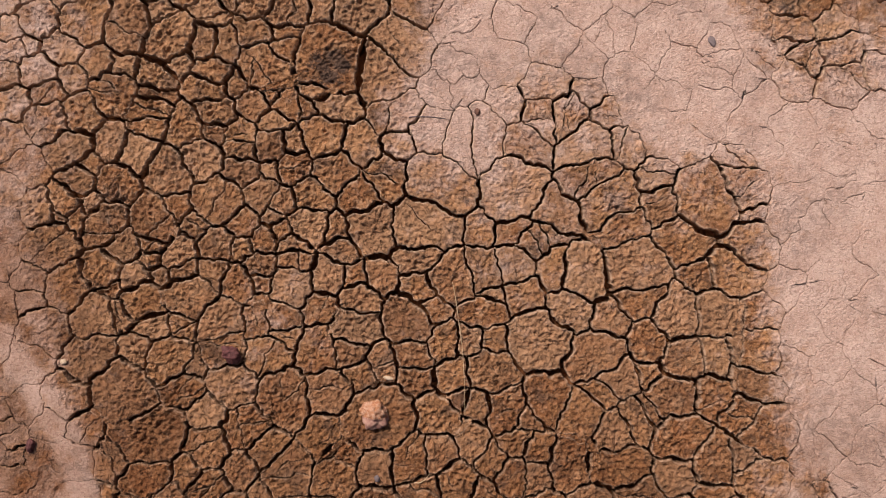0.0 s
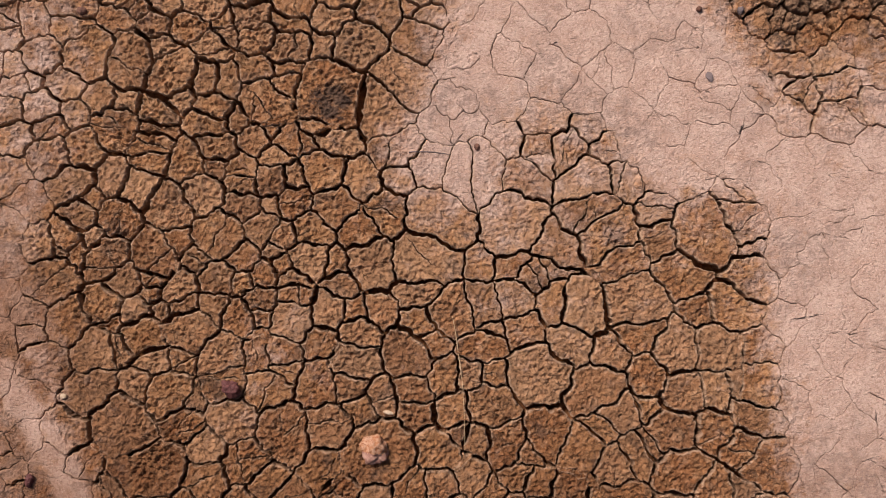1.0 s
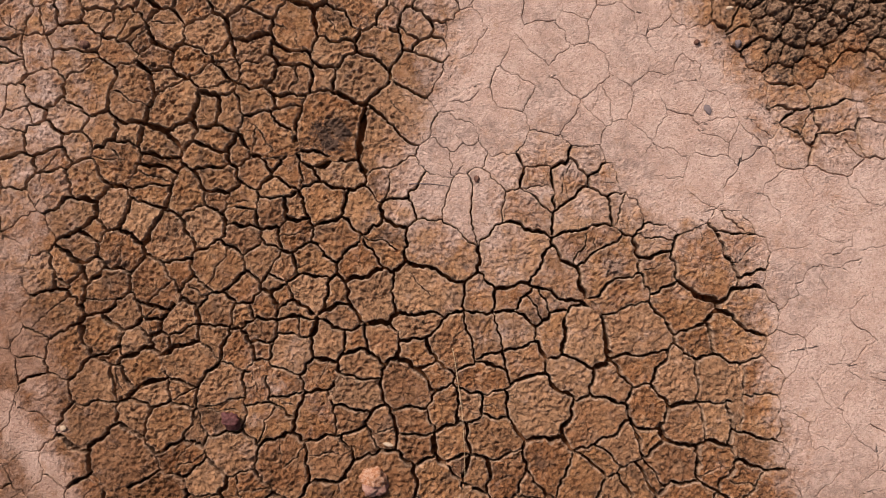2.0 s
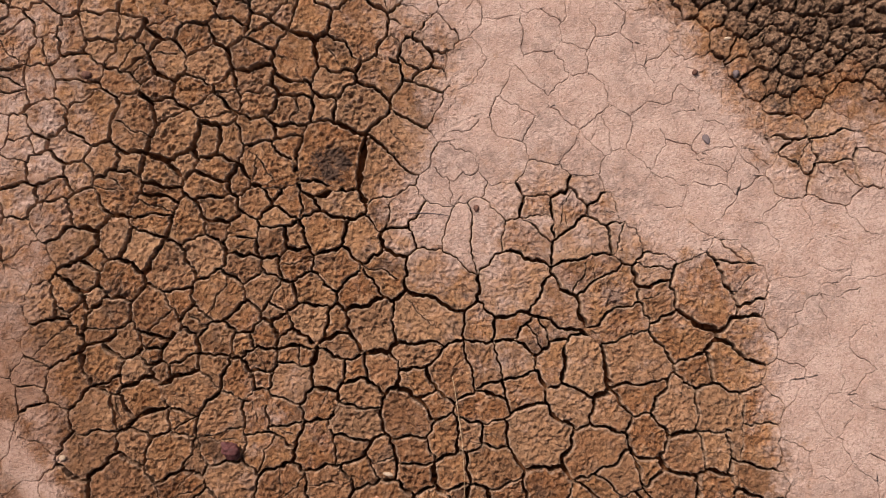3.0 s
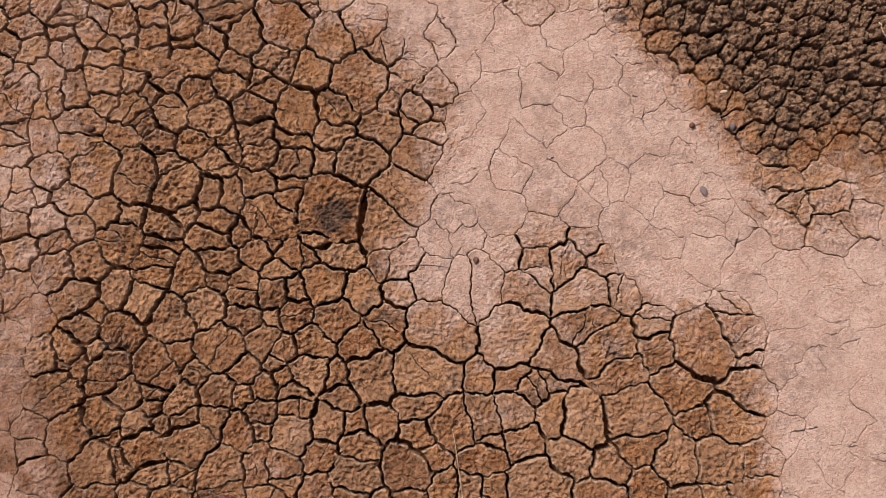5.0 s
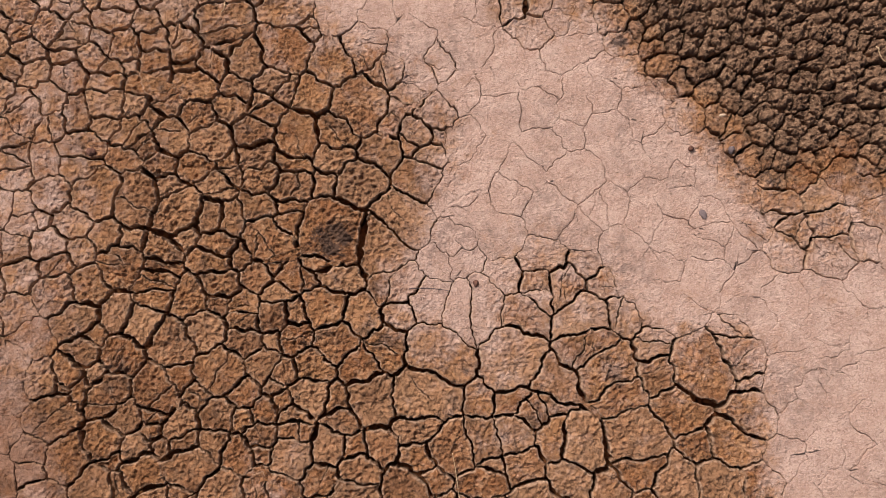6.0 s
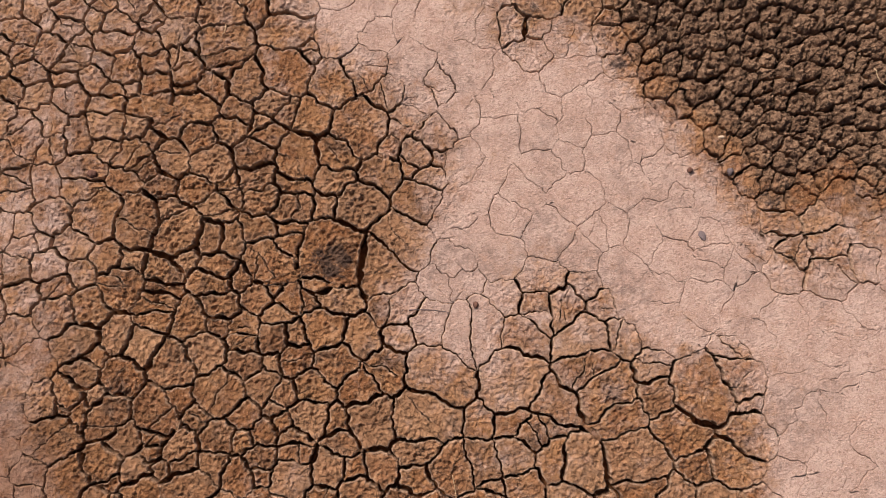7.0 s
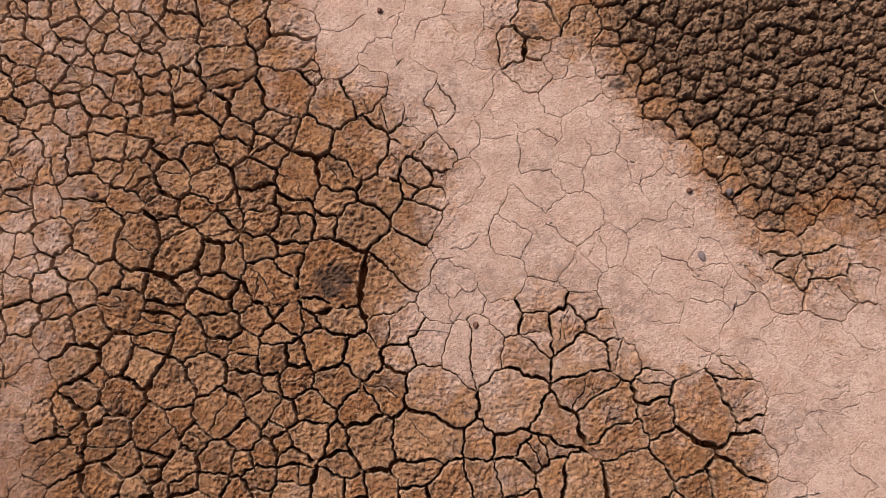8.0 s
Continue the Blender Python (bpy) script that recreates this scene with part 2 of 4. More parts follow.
plate_row(
    (-488, 40, 22, 21, 0), (-467, 37, 14, 7, 172), (-459, 50, 22, 16, 19), (-443, 35, 12, 10, 50), (-425, 49, 15, 12, 126), (-408, 28, 39, 18, 47), (-351, 30, 46, 24, 98),
    (-326, 45, 27, 12, 28), (-276, 55, 31, 26, 158), (-253, 28, 26, 13, 158), (-205, 38, 12, 5, 65), (-198, 53, 17, 11, 173), (-168, 26, 27, 19, 158), (-93, 26, 28, 27, 0),
    (-25, 27, 52, 29, 169), (35, 32, 24, 11, 179), (75, 24, 25, 11, 152), (126, 41, 37, 17, 148), (205, 27, 31, 18, 127), (354, 41, 13, 6, 178),
)
plate_row(
    (-440, 76, 24, 14, 23), (-430, 96, 14, 7, 153), (-396, 73, 29, 19, 32), (-334, 88, 31, 28, 107), (-249, 91, 27, 14, 5), (-225, 64, 22, 12, 106), (-210, 94, 18, 8, 107),
    (-186, 96, 25, 13, 173), (-164, 60, 26, 17, 150), (-137, 91, 27, 21, 7), (-108, 63, 26, 19, 79), (-76, 85, 26, 23, 93), (-9, 77, 60, 27, 149), (73, 71, 47, 33, 51),
    (166, 91, 43, 20, 33), (189, 57, 53, 24, 56), (249, 80, 33, 15, 170), (254, 56, 35, 16, 109), (303, 63, 52, 34, 137), (341, 83, 49, 23, 137),
)
plate_row(
    (-519, 122, 23, 11, 116), (-455, 118, 38, 17, 178), (-402, 122, 26, 14, 72), (-372, 109, 25, 21, 9), (-313, 140, 30, 18, 70), (-299, 104, 34, 20, 150), (-282, 142, 20, 12, 73),
    (-247, 115, 19, 12, 165), (-247, 137, 18, 14, 172), (-213, 121, 24, 17, 55), (-190, 125, 13, 12, 114), (-148, 133, 35, 19, 73), (-108, 123, 32, 15, 147), (-59, 123, 23, 13, 93),
    (-22, 141, 39, 18, 157), (28, 130, 47, 35, 59), (88, 119, 42, 21, 138), (161, 119, 48, 24, 40), (198, 124, 32, 15, 143), (342, 102, 28, 13, 127),
)
plate_row(
    (-512, 173, 30, 14, 37), (-480, 179, 25, 17, 7), (-474, 147, 31, 24, 178), (-440, 155, 34, 16, 21), (-400, 181, 25, 25, 0), (-358, 148, 23, 11, 79), (-358, 156, 37, 17, 3),
    (-352, 180, 22, 11, 37), (-283, 158, 35, 16, 168), (-233, 171, 22, 16, 80), (-216, 183, 14, 12, 122), (-208, 146, 27, 12, 14), (-198, 167, 16, 13, 163), (-168, 163, 19, 9, 55),
    (-141, 168, 38, 18, 140), (-59, 161, 46, 21, 42), (61, 165, 30, 15, 179), (110, 154, 38, 18, 98), (136, 159, 35, 19, 107), (185, 155, 26, 12, 21),
)
plate_row(
    (-521, 203, 24, 11, 94), (-489, 205, 37, 17, 35), (-451, 200, 20, 14, 87), (-417, 216, 23, 14, 55), (-389, 212, 19, 11, 161), (-350, 202, 27, 16, 129), (-322, 220, 18, 9, 21),
    (-290, 186, 27, 15, 154), (-284, 208, 23, 14, 149), (-251, 193, 12, 8, 170), (-222, 211, 41, 23, 120), (-145, 185, 38, 17, 21), (-140, 219, 57, 33, 128), (-85, 209, 55, 25, 96),
    (115, 189, 35, 19, 177), (158, 190, 24, 11, 118), (406, 207, 30, 18, 0), (417, 224, 34, 15, 117), (460, 199, 35, 22, 3), (507, 218, 22, 12, 62),
)
plate_row(
    (-521, 251, 20, 9, 177), (-516, 230, 20, 13, 139), (-498, 237, 14, 9, 23), (-487, 267, 24, 23, 0), (-462, 232, 32, 19, 27), (-434, 268, 34, 29, 58), (-384, 261, 38, 26, 71),
    (-342, 272, 24, 15, 155), (-332, 248, 42, 22, 48), (-294, 240, 30, 14, 83), (-291, 277, 32, 15, 148), (-268, 240, 27, 15, 100), (-232, 251, 28, 15, 21), (-201, 235, 26, 12, 18),
    (-199, 254, 18, 9, 70), (-63, 238, 49, 24, 125), (399, 249, 9, 4, 100), (400, 255, 25, 24, 0), (452, 264, 26, 12, 132), (458, 239, 31, 14, 138),
)
plate_row(
    (-534, 295, 31, 14, 179), (-528, 307, 16, 7, 110), (-497, 303, 26, 16, 133), (-455, 301, 33, 15, 145), (-454, 327, 28, 15, 14), (-396, 318, 25, 11, 7), (-353, 304, 21, 10, 173),
    (-311, 303, 31, 17, 17), (-274, 305, 9, 6, 99), (-273, 296, 9, 8, 77), (-238, 317, 25, 15, 54), (-227, 291, 29, 13, 159), (-199, 278, 36, 17, 26), (-194, 309, 25, 12, 174),
    (-151, 279, 14, 7, 106), (-145, 320, 24, 14, 169), (-111, 282, 38, 18, 8), (-85, 324, 31, 14, 170), (-40, 295, 26, 23, 174), (-32, 318, 24, 13, 57),
)
plate_row(
    (-544, 345, 13, 6, 131), (-523, 371, 43, 19, 108), (-490, 359, 18, 15, 83), (-463, 368, 25, 14, 91), (-425, 358, 19, 9, 51), (-390, 343, 29, 13, 71), (-382, 332, 28, 13, 172),
    (-366, 364, 14, 13, 150), (-343, 341, 29, 15, 131), (-314, 364, 29, 13, 87), (-296, 333, 29, 18, 163), (-240, 345, 26, 13, 3), (-227, 371, 23, 11, 169), (-186, 341, 34, 25, 116),
    (-142, 348, 37, 17, 161), (-69, 364, 30, 14, 67), (-50, 332, 19, 9, 146), (-40, 346, 35, 16, 153), (-23, 369, 33, 15, 3), (-20, 342, 13, 6, 94),
)
plate_row(
    (-516, 416, 15, 12, 95), (-498, 384, 29, 18, 158), (-470, 416, 28, 13, 56), (-425, 382, 26, 19, 144), (-425, 409, 28, 13, 174), (-425, 422, 20, 11, 46), (-392, 405, 18, 9, 101),
    (-390, 383, 25, 12, 35), (-365, 407, 9, 5, 133), (-364, 409, 23, 11, 82), (-351, 383, 27, 12, 22), (-316, 405, 37, 17, 179), (-271, 384, 27, 12, 9), (-265, 401, 24, 14, 99),
    (-232, 381, 15, 7, 82), (-223, 414, 30, 14, 5), (-206, 400, 15, 7, 27), (-170, 392, 31, 16, 31), (-114, 381, 36, 34, 0), (-51, 391, 25, 11, 174),
)
plate_row(
    (-547, 425, 15, 12, 134), (-528, 447, 20, 13, 167), (-472, 442, 21, 10, 124), (-471, 464, 36, 16, 26), (-448, 439, 28, 13, 159), (-433, 459, 16, 12, 149), (-406, 454, 23, 18, 130),
    (-397, 431, 7, 5, 146), (-370, 434, 27, 12, 51), (-370, 463, 21, 14, 12), (-328, 446, 22, 10, 165), (-324, 426, 14, 8, 114), (-299, 428, 19, 16, 140), (-277, 459, 21, 10, 165),
    (-251, 437, 27, 25, 142), (-208, 455, 34, 32, 0), (-146, 433, 36, 22, 121), (-108, 454, 34, 17, 27), (-82, 424, 25, 12, 12), (-14, 435, 16, 15, 90),
)
plate_row(
    (-550, 484, 12, 6, 53), (-542, 498, 36, 16, 174), (-537, 475, 19, 10, 115), (-498, 478, 31, 14, 20), (-484, 507, 20, 12, 96), (-468, 484, 10, 5, 70), (-422, 490, 30, 14, 8),
    (-419, 511, 25, 12, 162), (-376, 484, 24, 12, 44), (-345, 500, 32, 15, 11), (-339, 466, 19, 13, 75), (-328, 484, 11, 5, 134), (-283, 494, 42, 19, 180), (-280, 474, 38, 17, 9),
    (-205, 501, 46, 25, 164), (-185, 480, 21, 9, 135), (102, 476, 18, 18, 0), (106, 512, 16, 16, 0), (200, 493, 21, 21, 0), (208, 465, 16, 16, 0),
)
plate_row(
    (-550, 532, 24, 11, 116), (-550, 555, 17, 12, 67), (-526, 532, 24, 12, 69), (-501, 517, 13, 9, 135), (-490, 550, 22, 13, 130), (-483, 530, 32, 15, 21), (-441, 519, 14, 7, 123),
    (-436, 536, 20, 9, 42), (-400, 540, 29, 13, 127), (-372, 517, 20, 9, 44), (-342, 538, 24, 20, 89), (-339, 553, 19, 11, 109), (-286, 521, 36, 17, 155), (-237, 528, 18, 8, 7),
    (-205, 536, 42, 19, 144), (81, 513, 16, 16, 0), (108, 546, 26, 26, 0), (168, 543, 23, 23, 0), (199, 524, 13, 13, 0), (203, 550, 17, 17, 0),
)
plate_row(
    (-525, 557, 22, 10, 132), (-457, 557, 22, 10, 161), (-406, 562, 27, 13, 164), (-388, 557, 22, 10, 0), (-304, 560, 21, 15, 143), (-258, 560, 23, 11, 9), (58, 562, 20, 20, 0),
    (137, 562, 19, 19, 0),
)

# where the plates are bleached, the ground is stained dark, the soil is a darker brown, the cracks gape and the silt is
# tinted ochre, as (east, north, radius, amount)
BLEACHED = [
    (27, 134, 51, 1.0), (-19, 132, 31, 0.95), (-62, 163, 33, 0.75), (71, 175, 27, 0.35), (-52, 120, 24, 0.5),
    (-523, 239, 27, 0.8), (-506, 219, 27, 0.55), (-483, 144, 31, 0.7), (-523, 128, 24, 0.8), (-499, -37, 24, 0.8),
    (-502, -64, 24, 0.85), (-484, -104, 34, 0.6), (-457, -229, 24, 0.9), (-229, 62, 26, 0.6), (23, -8, 28, 0.8),
    (-205, -68, 34, 0.75), (-274, -149, 27, 0.35), (104, -133, 19, 0.5), (208, 124, 20, 0.35), (368, -70, 27, 0.5),
    (343, 110, 27, 0.4), (-9, 440, 27, 0.9), (-41, 400, 24, 0.5), (-33, 360, 31, 0.4), (-517, 372, 34, 0.75),
]
BLEACHED += [
    (-499, 316, 27, 0.85), (-405, 320, 24, 0.55), (-529, 452, 41, 0.4), (441, 188, 20, 0.8), (104, 480, 20, 0.7),
    (51, 557, 20, 0.7), (155, 152, 75, 0.4), (302, 77, 82, 0.22), (442, 223, 68, 0.5), (69, 75, 116, 0.36),
    (140, 10, 120, 0.22), (-493, 229, 82, 0.45), (-497, 401, 88, 0.35), (-510, 267, 61, 0.45), (-515, -232, 61, 0.45),
    (107, 195, 34, 0.5), (-140, 468, 54, 0.3), (-75, 339, 61, 0.25), (-252, 125, 27, 0.3), (-242, -165, 34, 0.5),
    (434, -283, 27, 0.5), (-455, 525, 150, 0.42), (-250, 500, 140, 0.25), (217, 492, 37, 0.65), (268, 408, 41, 0.65),
    (323, 355, 41, 0.6),
]
STAINED = [
    (-146, 214, 38, 0.92), (9, 55, 27, 0.55), (273, 6, 24, 0.5), (349, 74, 23, 0.5), (414, 231, 27, 0.4),
    (-391, -150, 24, 0.3), (-365, -70, 31, 0.3), (-44, -20, 27, 0.4), (-266, 251, 17, 0.4), (394, 295, 31, 0.6),
    (206, 462, 17, 0.7), (101, 526, 19, 0.6), (99, 28, 14, 0.45), (-64, -50, 17, 0.45), (57, -143, 27, 0.35),
    (415, 236, 15, 0.6), (343, 323, 14, 0.5), (228, 477, 20, 0.6), (275, 416, 20, 0.5), (370, 306, 20, 0.5),
]
DARK_AREAS = [
    (-465, -333, 286, 0.85), (-532, -85, 140, 1.0), (-532, -259, 150, 1.0), (-156, -330, 224, 0.68), (140, -327, 204, 0.74),
    (-331, -83, 116, 0.3), (-519, 89, 82, 0.45), (307, -306, 136, 0.35), (-519, -30, 95, 0.85), (475, -304, 150, 0.4),
]
# smooth pale ridges of silt, swept clean: from and to (east, north), half width
SWEPT = [(-560, -92, -532, -111, 20), (-532, -111, -485, -171, 24), (-485, -171, -447, -240, 25), (-447, -240, -424, -325, 22)]
GAPING = [
    (-106, 220, 41, 1.0), (-133, 266, 34, 0.85), (-303, 251, 41, 0.9), (-423, 137, 41, 1.0), (-379, 84, 34, 0.9),
    (-425, -3, 34, 1.0), (-332, -19, 61, 0.8), (-71, 0, 34, 0.9), (-50, -67, 34, 0.8), (156, 22, 27, 0.9),
    (184, -51, 48, 0.95), (138, -132, 34, 0.95), (316, 17, 41, 0.95), (-49, -188, 34, 0.9), (-157, -202, 41, 0.85),
    (-311, -217, 41, 0.9), (333, -201, 41, 0.9), (193, -276, 48, 1.0), (265, -131, 41, 0.7), (-432, -178, 41, 0.85),
    (-349, 373, 41, 0.8), (-229, 352, 54, 0.8), (-166, 370, 34, 0.9), (-360, 224, 34, 0.85),
]
TINTED = [
    (418, 221, 20, 0.75), (213, 451, 19, 0.7), (285, 106, 24, 0.55), (-526, -84, 27, 0.6), (-492, -279, 27, 0.5),
    (434, -278, 27, 0.7), (15, 527, 41, 0.3), (342, 306, 34, 0.45), (294, 341, 27, 0.3), (-69, 403, 34, 0.4),
    (-515, -151, 88, 0.62), (-522, -11, 54, 0.3), (-492, -265, 68, 0.55), (-515, 22, 54, 0.35),
]
# the edge of the bank of crumbly clods, from its north end to the east
CLOD_EDGE = [
    (174, 701), (180, 595), (193, 517), (228, 477), (262, 434),
    (303, 394), (344, 355), (370, 309), (407, 281), (446, 310),
    (489, 324), (528, 286), (582, 265), (666, 272),
]
LOW_X, HIGH_X, LOW_Y, HIGH_Y = -650, 630, -360, 650
CRACK_FLOOR = -24.0


def smooth(v, low, high):
    v = np.clip((np.asarray(v, float) - low) / (high - low), 0, 1)
    return v * v * (3 - 2 * v)


def lattice(ix, iy, seed):
    """A repeatable number from 0 to 1 for each lattice point."""
    h = (ix.astype(np.int64) * 374761393 + iy.astype(np.int64) * 668265263 + int(seed) * 974634777) & 0xFFFFFFFF
    h = ((h ^ (h >> 13)) * 1274126177) & 0xFFFFFFFF
    h = ((h ^ (h >> 16)) * 2246822519) & 0xFFFFFFFF
    return ((h ^ (h >> 15)) & 0xFFFFFF) / float(0x1000000)


def swell(x, y, size, seed):
    """Smooth gradient noise from about -1 to 1, with features of that size."""
    x, y = np.asarray(x, float) / size + 0.37, np.asarray(y, float) / size + 0.71
    ix, iy = np.floor(x), np.floor(y)
    fx, fy = x - ix, y - iy
    u, v = fx * fx * fx * (fx * (6 * fx - 15) + 10), fy * fy * fy * (fy * (6 * fy - 15) + 10)

    def corner(a, b):
        turn = lattice(ix + a, iy + b, seed) * 2 * math.pi
        return np.cos(turn) * (fx - a) + np.sin(turn) * (fy - b)

    low = corner(0, 0) * (1 - u) + corner(1, 0) * u
    high = corner(0, 1) * (1 - u) + corner(1, 1) * u
    return 1.55 * (low * (1 - v) + high * v)


def knobs(x, y, size, seed):
    """The distance to the nearest of scattered points, in units of their spacing."""
    x, y = np.asarray(x, float) / size, np.asarray(y, float) / size
    ix, iy = np.floor(x), np.floor(y)
    best = np.full(x.shape, 9.0)
    for a in (-1, 0, 1):
        for b in (-1, 0, 1):
            px, py = ix + a + lattice(ix + a, iy + b, seed), iy + b + lattice(ix + a, iy + b, seed + 1)
            best = np.minimum(best, np.hypot(x - px, y - py))
    return best


def clod_depth(x, y):
    """How far places lie inside the clod bank (negative: outside), in millimetres."""
    x, y = np.asarray(x, float), np.asarray(y, float)
    best, side = np.full(x.shape, 1e9), np.full(x.shape, -1.0)
    for (ax, ay), (bx, by) in zip(CLOD_EDGE, CLOD_EDGE[1:]):
        dx, dy = bx - ax, by - ay
        k = np.clip(((x - ax) * dx + (y - ay) * dy) / (dx * dx + dy * dy), 0, 1)
        d = np.hypot(x - ax - k * dx, y - ay - k * dy)
        nearer = d < best - 1e-6
        best = np.where(nearer, d, best)
        side = np.where(nearer, np.where(dx * (y - ay) - dy * (x - ax) > 0, 1.0, -1.0), side)
    return best * side


def spread_seeds():
    """All cell seeds: the plates, then clods and crust cells sown at even spacing wherever no plate lies."""
    rng = random.Random(11)
    seeds = [(x, y, math.sqrt(a * b), "plate", a, b, radians(turn)) for x, y, a, b, turn in PLATES]
    grid = {}

    def keep(i):
        x, y = seeds[i][:2]
        grid.setdefault((int(x // 60), int(y // 60)), []).append(i)

    for i in range(len(seeds)):
        keep(i)
    for want in ("clod", "plate", "crust"):
        sown = [(rng.uniform(LOW_X, HIGH_X), rng.uniform(LOW_Y, HIGH_Y)) for _ in range(26000)]
        within = clod_depth([p[0] for p in sown], [p[1] for p in sown]) > 0
        for (x, y), inside in zip(sown, within):
            if inside != (want == "clod"):
                continue
            # the mud patch goes on past the plates that are laid out one by one
            if want == "plate" and not (y < -284 and -410 < x < 390 or y > 560 and x < -230 or x < -560 and y > 60):
                continue
            r = rng.uniform(9.0, 15.5) if want == "clod" else rng.uniform(16, 27) if want == "plate" else rng.uniform(15, 28)
            gx, gy = int(x // 60), int(y // 60)
            near = [seeds[i] for a in (-1, 0, 1) for b in (-1, 0, 1) for i in grid.get((gx + a, gy + b), ())]
            if all(math.hypot(x - s[0], y - s[1]) > 0.92 * (r + s[2]) - (3 if s[3] == want else 0) for s in near):
                seeds.append((x, y, r, want, r, r, 0.0))
                keep(len(seeds) - 1)
    return seeds, grid


SEEDS, GRID = spread_seeds()
KIND = [s[3] for s in SEEDS]
OCHRE_OF = []
for x, y, r, kind, *_ in SEEDS:
    tone = {"plate": 1.0, "clod": 1.0, "crust": 0.0}[kind]
    if kind == "plate":
        for bx, by, br, much in BLEACHED:
            tone = min(tone, 1 - much * float(1 - smooth(math.hypot(x - bx, y - by), br * 0.6, br * 1.25)))
    OCHRE_OF.append(tone)
SEED_XY = np.array([s[:2] for s in SEEDS])
SEED_OCHRE = np.array(OCHRE_OF)


def near_seeds(x, y, reach=2):
    gx, gy = int(x // 60), int(y // 60)
    return [i for a in range(-reach, reach + 1) for b in range(-reach, reach + 1) for i in GRID.get((gx + a, gy + b), ())]


def reach_of(seed, ux, uy):
    """How far a piece reaches from its middle in a direction."""
    _, _, mean, _, a, b, turn = seed
    c, s = math.cos(turn), math.sin(turn)
    return mean**0.4 * math.hypot((ux * c + uy * s) / a, (uy * c - ux * s) / b) ** -0.6


def cell_outline(i):
    """The power cell of a seed: corners in order, with the neighbour across the edge that starts at each."""
    x, y = SEEDS[i][:2]
    poly = [(x - 90, y - 90, -1), (x + 90, y - 90, -1), (x + 90, y + 90, -1), (x - 90, y + 90, -1)]
    others = sorted((math.hypot(SEEDS[j][0] - x, SEEDS[j][1] - y), j) for j in near_seeds(x, y) if j != i)
    for dist, j in others[:48]:
        ox, oy = SEEDS[j][:2]
        ux, uy = (ox - x) / dist, (oy - y) / dist
        r, o_r = reach_of(SEEDS[i], ux, uy), reach_of(SEEDS[j], ux, uy)
        reach = min(max((dist * dist + r * r - o_r * o_r) / (2 * dist), 0.18 * dist), 0.82 * dist)
        limit = ux * x + uy * y + reach
        cut, count = [], len(poly)
        for k in range(count):
            ax, ay, aj = poly[k]
            bx, by, _ = poly[(k + 1) % count]
            da, db = ux * ax + uy * ay - limit, ux * bx + uy * by - limit
            if da <= 0:
                cut.append((ax, ay, aj))
            if (da < 0) != (db < 0) and da != db:
                s = da / (da - db)
                cut.append((ax + s * (bx - ax), ay + s * (by - ay), j if da <= 0 else aj))
        poly = cut
        if len(poly) < 3:
            return []
    return poly


def joint_outlines():
    """The outlines of all pieces, with each corner moved to the one joint where its neighbours meet too."""
    polys = [cell_outline(i) for i in range(len(SEEDS))]
    met, owner = {}, {}
    for i, poly in enumerate(polys):
        for k, (x, y, j) in enumerate(poly):
            owner[i, k] = tuple(sorted((i, poly[k - 1][2], j)))
            met.setdefault(owner[i, k], []).append((x, y))
    middle = {key: (sum(p[0] for p in pts) / len(pts), sum(p[1] for p in pts) / len(pts)) for key, pts in met.items()}
    root = {key: key for key in middle}

    def top(key):
        while root[key] != key:
            key = root[key]
        return key

    squares = {}
    for key, (x, y) in middle.items():
        squares.setdefault((int(x // 8), int(y // 8)), []).append(key)
    for key, (x, y) in middle.items():
        for a in (-1, 0, 1):
            for b in (-1, 0, 1):
                for other in squares.get((int(x // 8) + a, int(y // 8) + b), ()):
                    apart = math.hypot(middle[other][0] - x, middle[other][1] - y)
                    if apart < (6.5 if len(met[key]) < 3 or len(met[other]) < 3 else 2.5):
                        root[top(other)] = top(key)
    groups = {}
    for key in middle:
        groups.setdefault(top(key), []).append(middle[key])
    joint = {key: (sum(p[0] for p in pts) / len(pts), sum(p[1] for p in pts) / len(pts)) for key, pts in groups.items()}
    made = []
    for i, poly in enumerate(polys):
        corners = [(top(owner[i, k]), j) for k, (_, _, j) in enumerate(poly)]
        made.append([c for k, c in enumerate(corners) if c[0] != corners[(k + 1) % len(corners)][0]])
    # slits that no piece covers go to the piece along their longest side
    sides = {(corners[k][0], corners[(k + 1) % len(corners)][0]): i for i, corners in enumerate(made) for k in range(len(corners))}
    ahead = {}
    for (p, q), i in sides.items():
        if (q, p) not in sides:
            ahead.setdefault(q, []).append((p, i))
    while ahead:
        start = next(iter(ahead))
        loop, at = [], start
        while at in ahead and len(loop) < 14:
            to, i = ahead[at].pop()
            if not ahead[at]:
                del ahead[at]
            loop.append((at, to, i))
            at = to
            if at == start:
                break
        size = sum(joint[p][0] * joint[q][1] - joint[q][0] * joint[p][1] for p, q, _ in loop) / 2
        if at != start or len(loop) < 3 or not 0 < size < 1500:
            continue
        longest = max(range(len(loop)), key=lambda k: math.dist(joint[loop[k][0]], joint[loop[k][1]]))
        loop = loop[longest:] + loop[:longest]
        p, q, i = loop[0]
        spot = next((k for k, c in enumerate(made[i]) if c[0] == q and made[i][(k + 1) % len(made[i])][0] == p), None)
        if spot is not None:
            made[i][spot : spot + 1] = [(side[0], side[2]) for side in loop[1:]]
    return [[(*joint[key], j) for key, j in corners] for corners in made]


OUTLINES = joint_outlines()


def hashed(i, j):
    return random.Random(i * 7919 + j if i < j else j * 7919 + i).random()


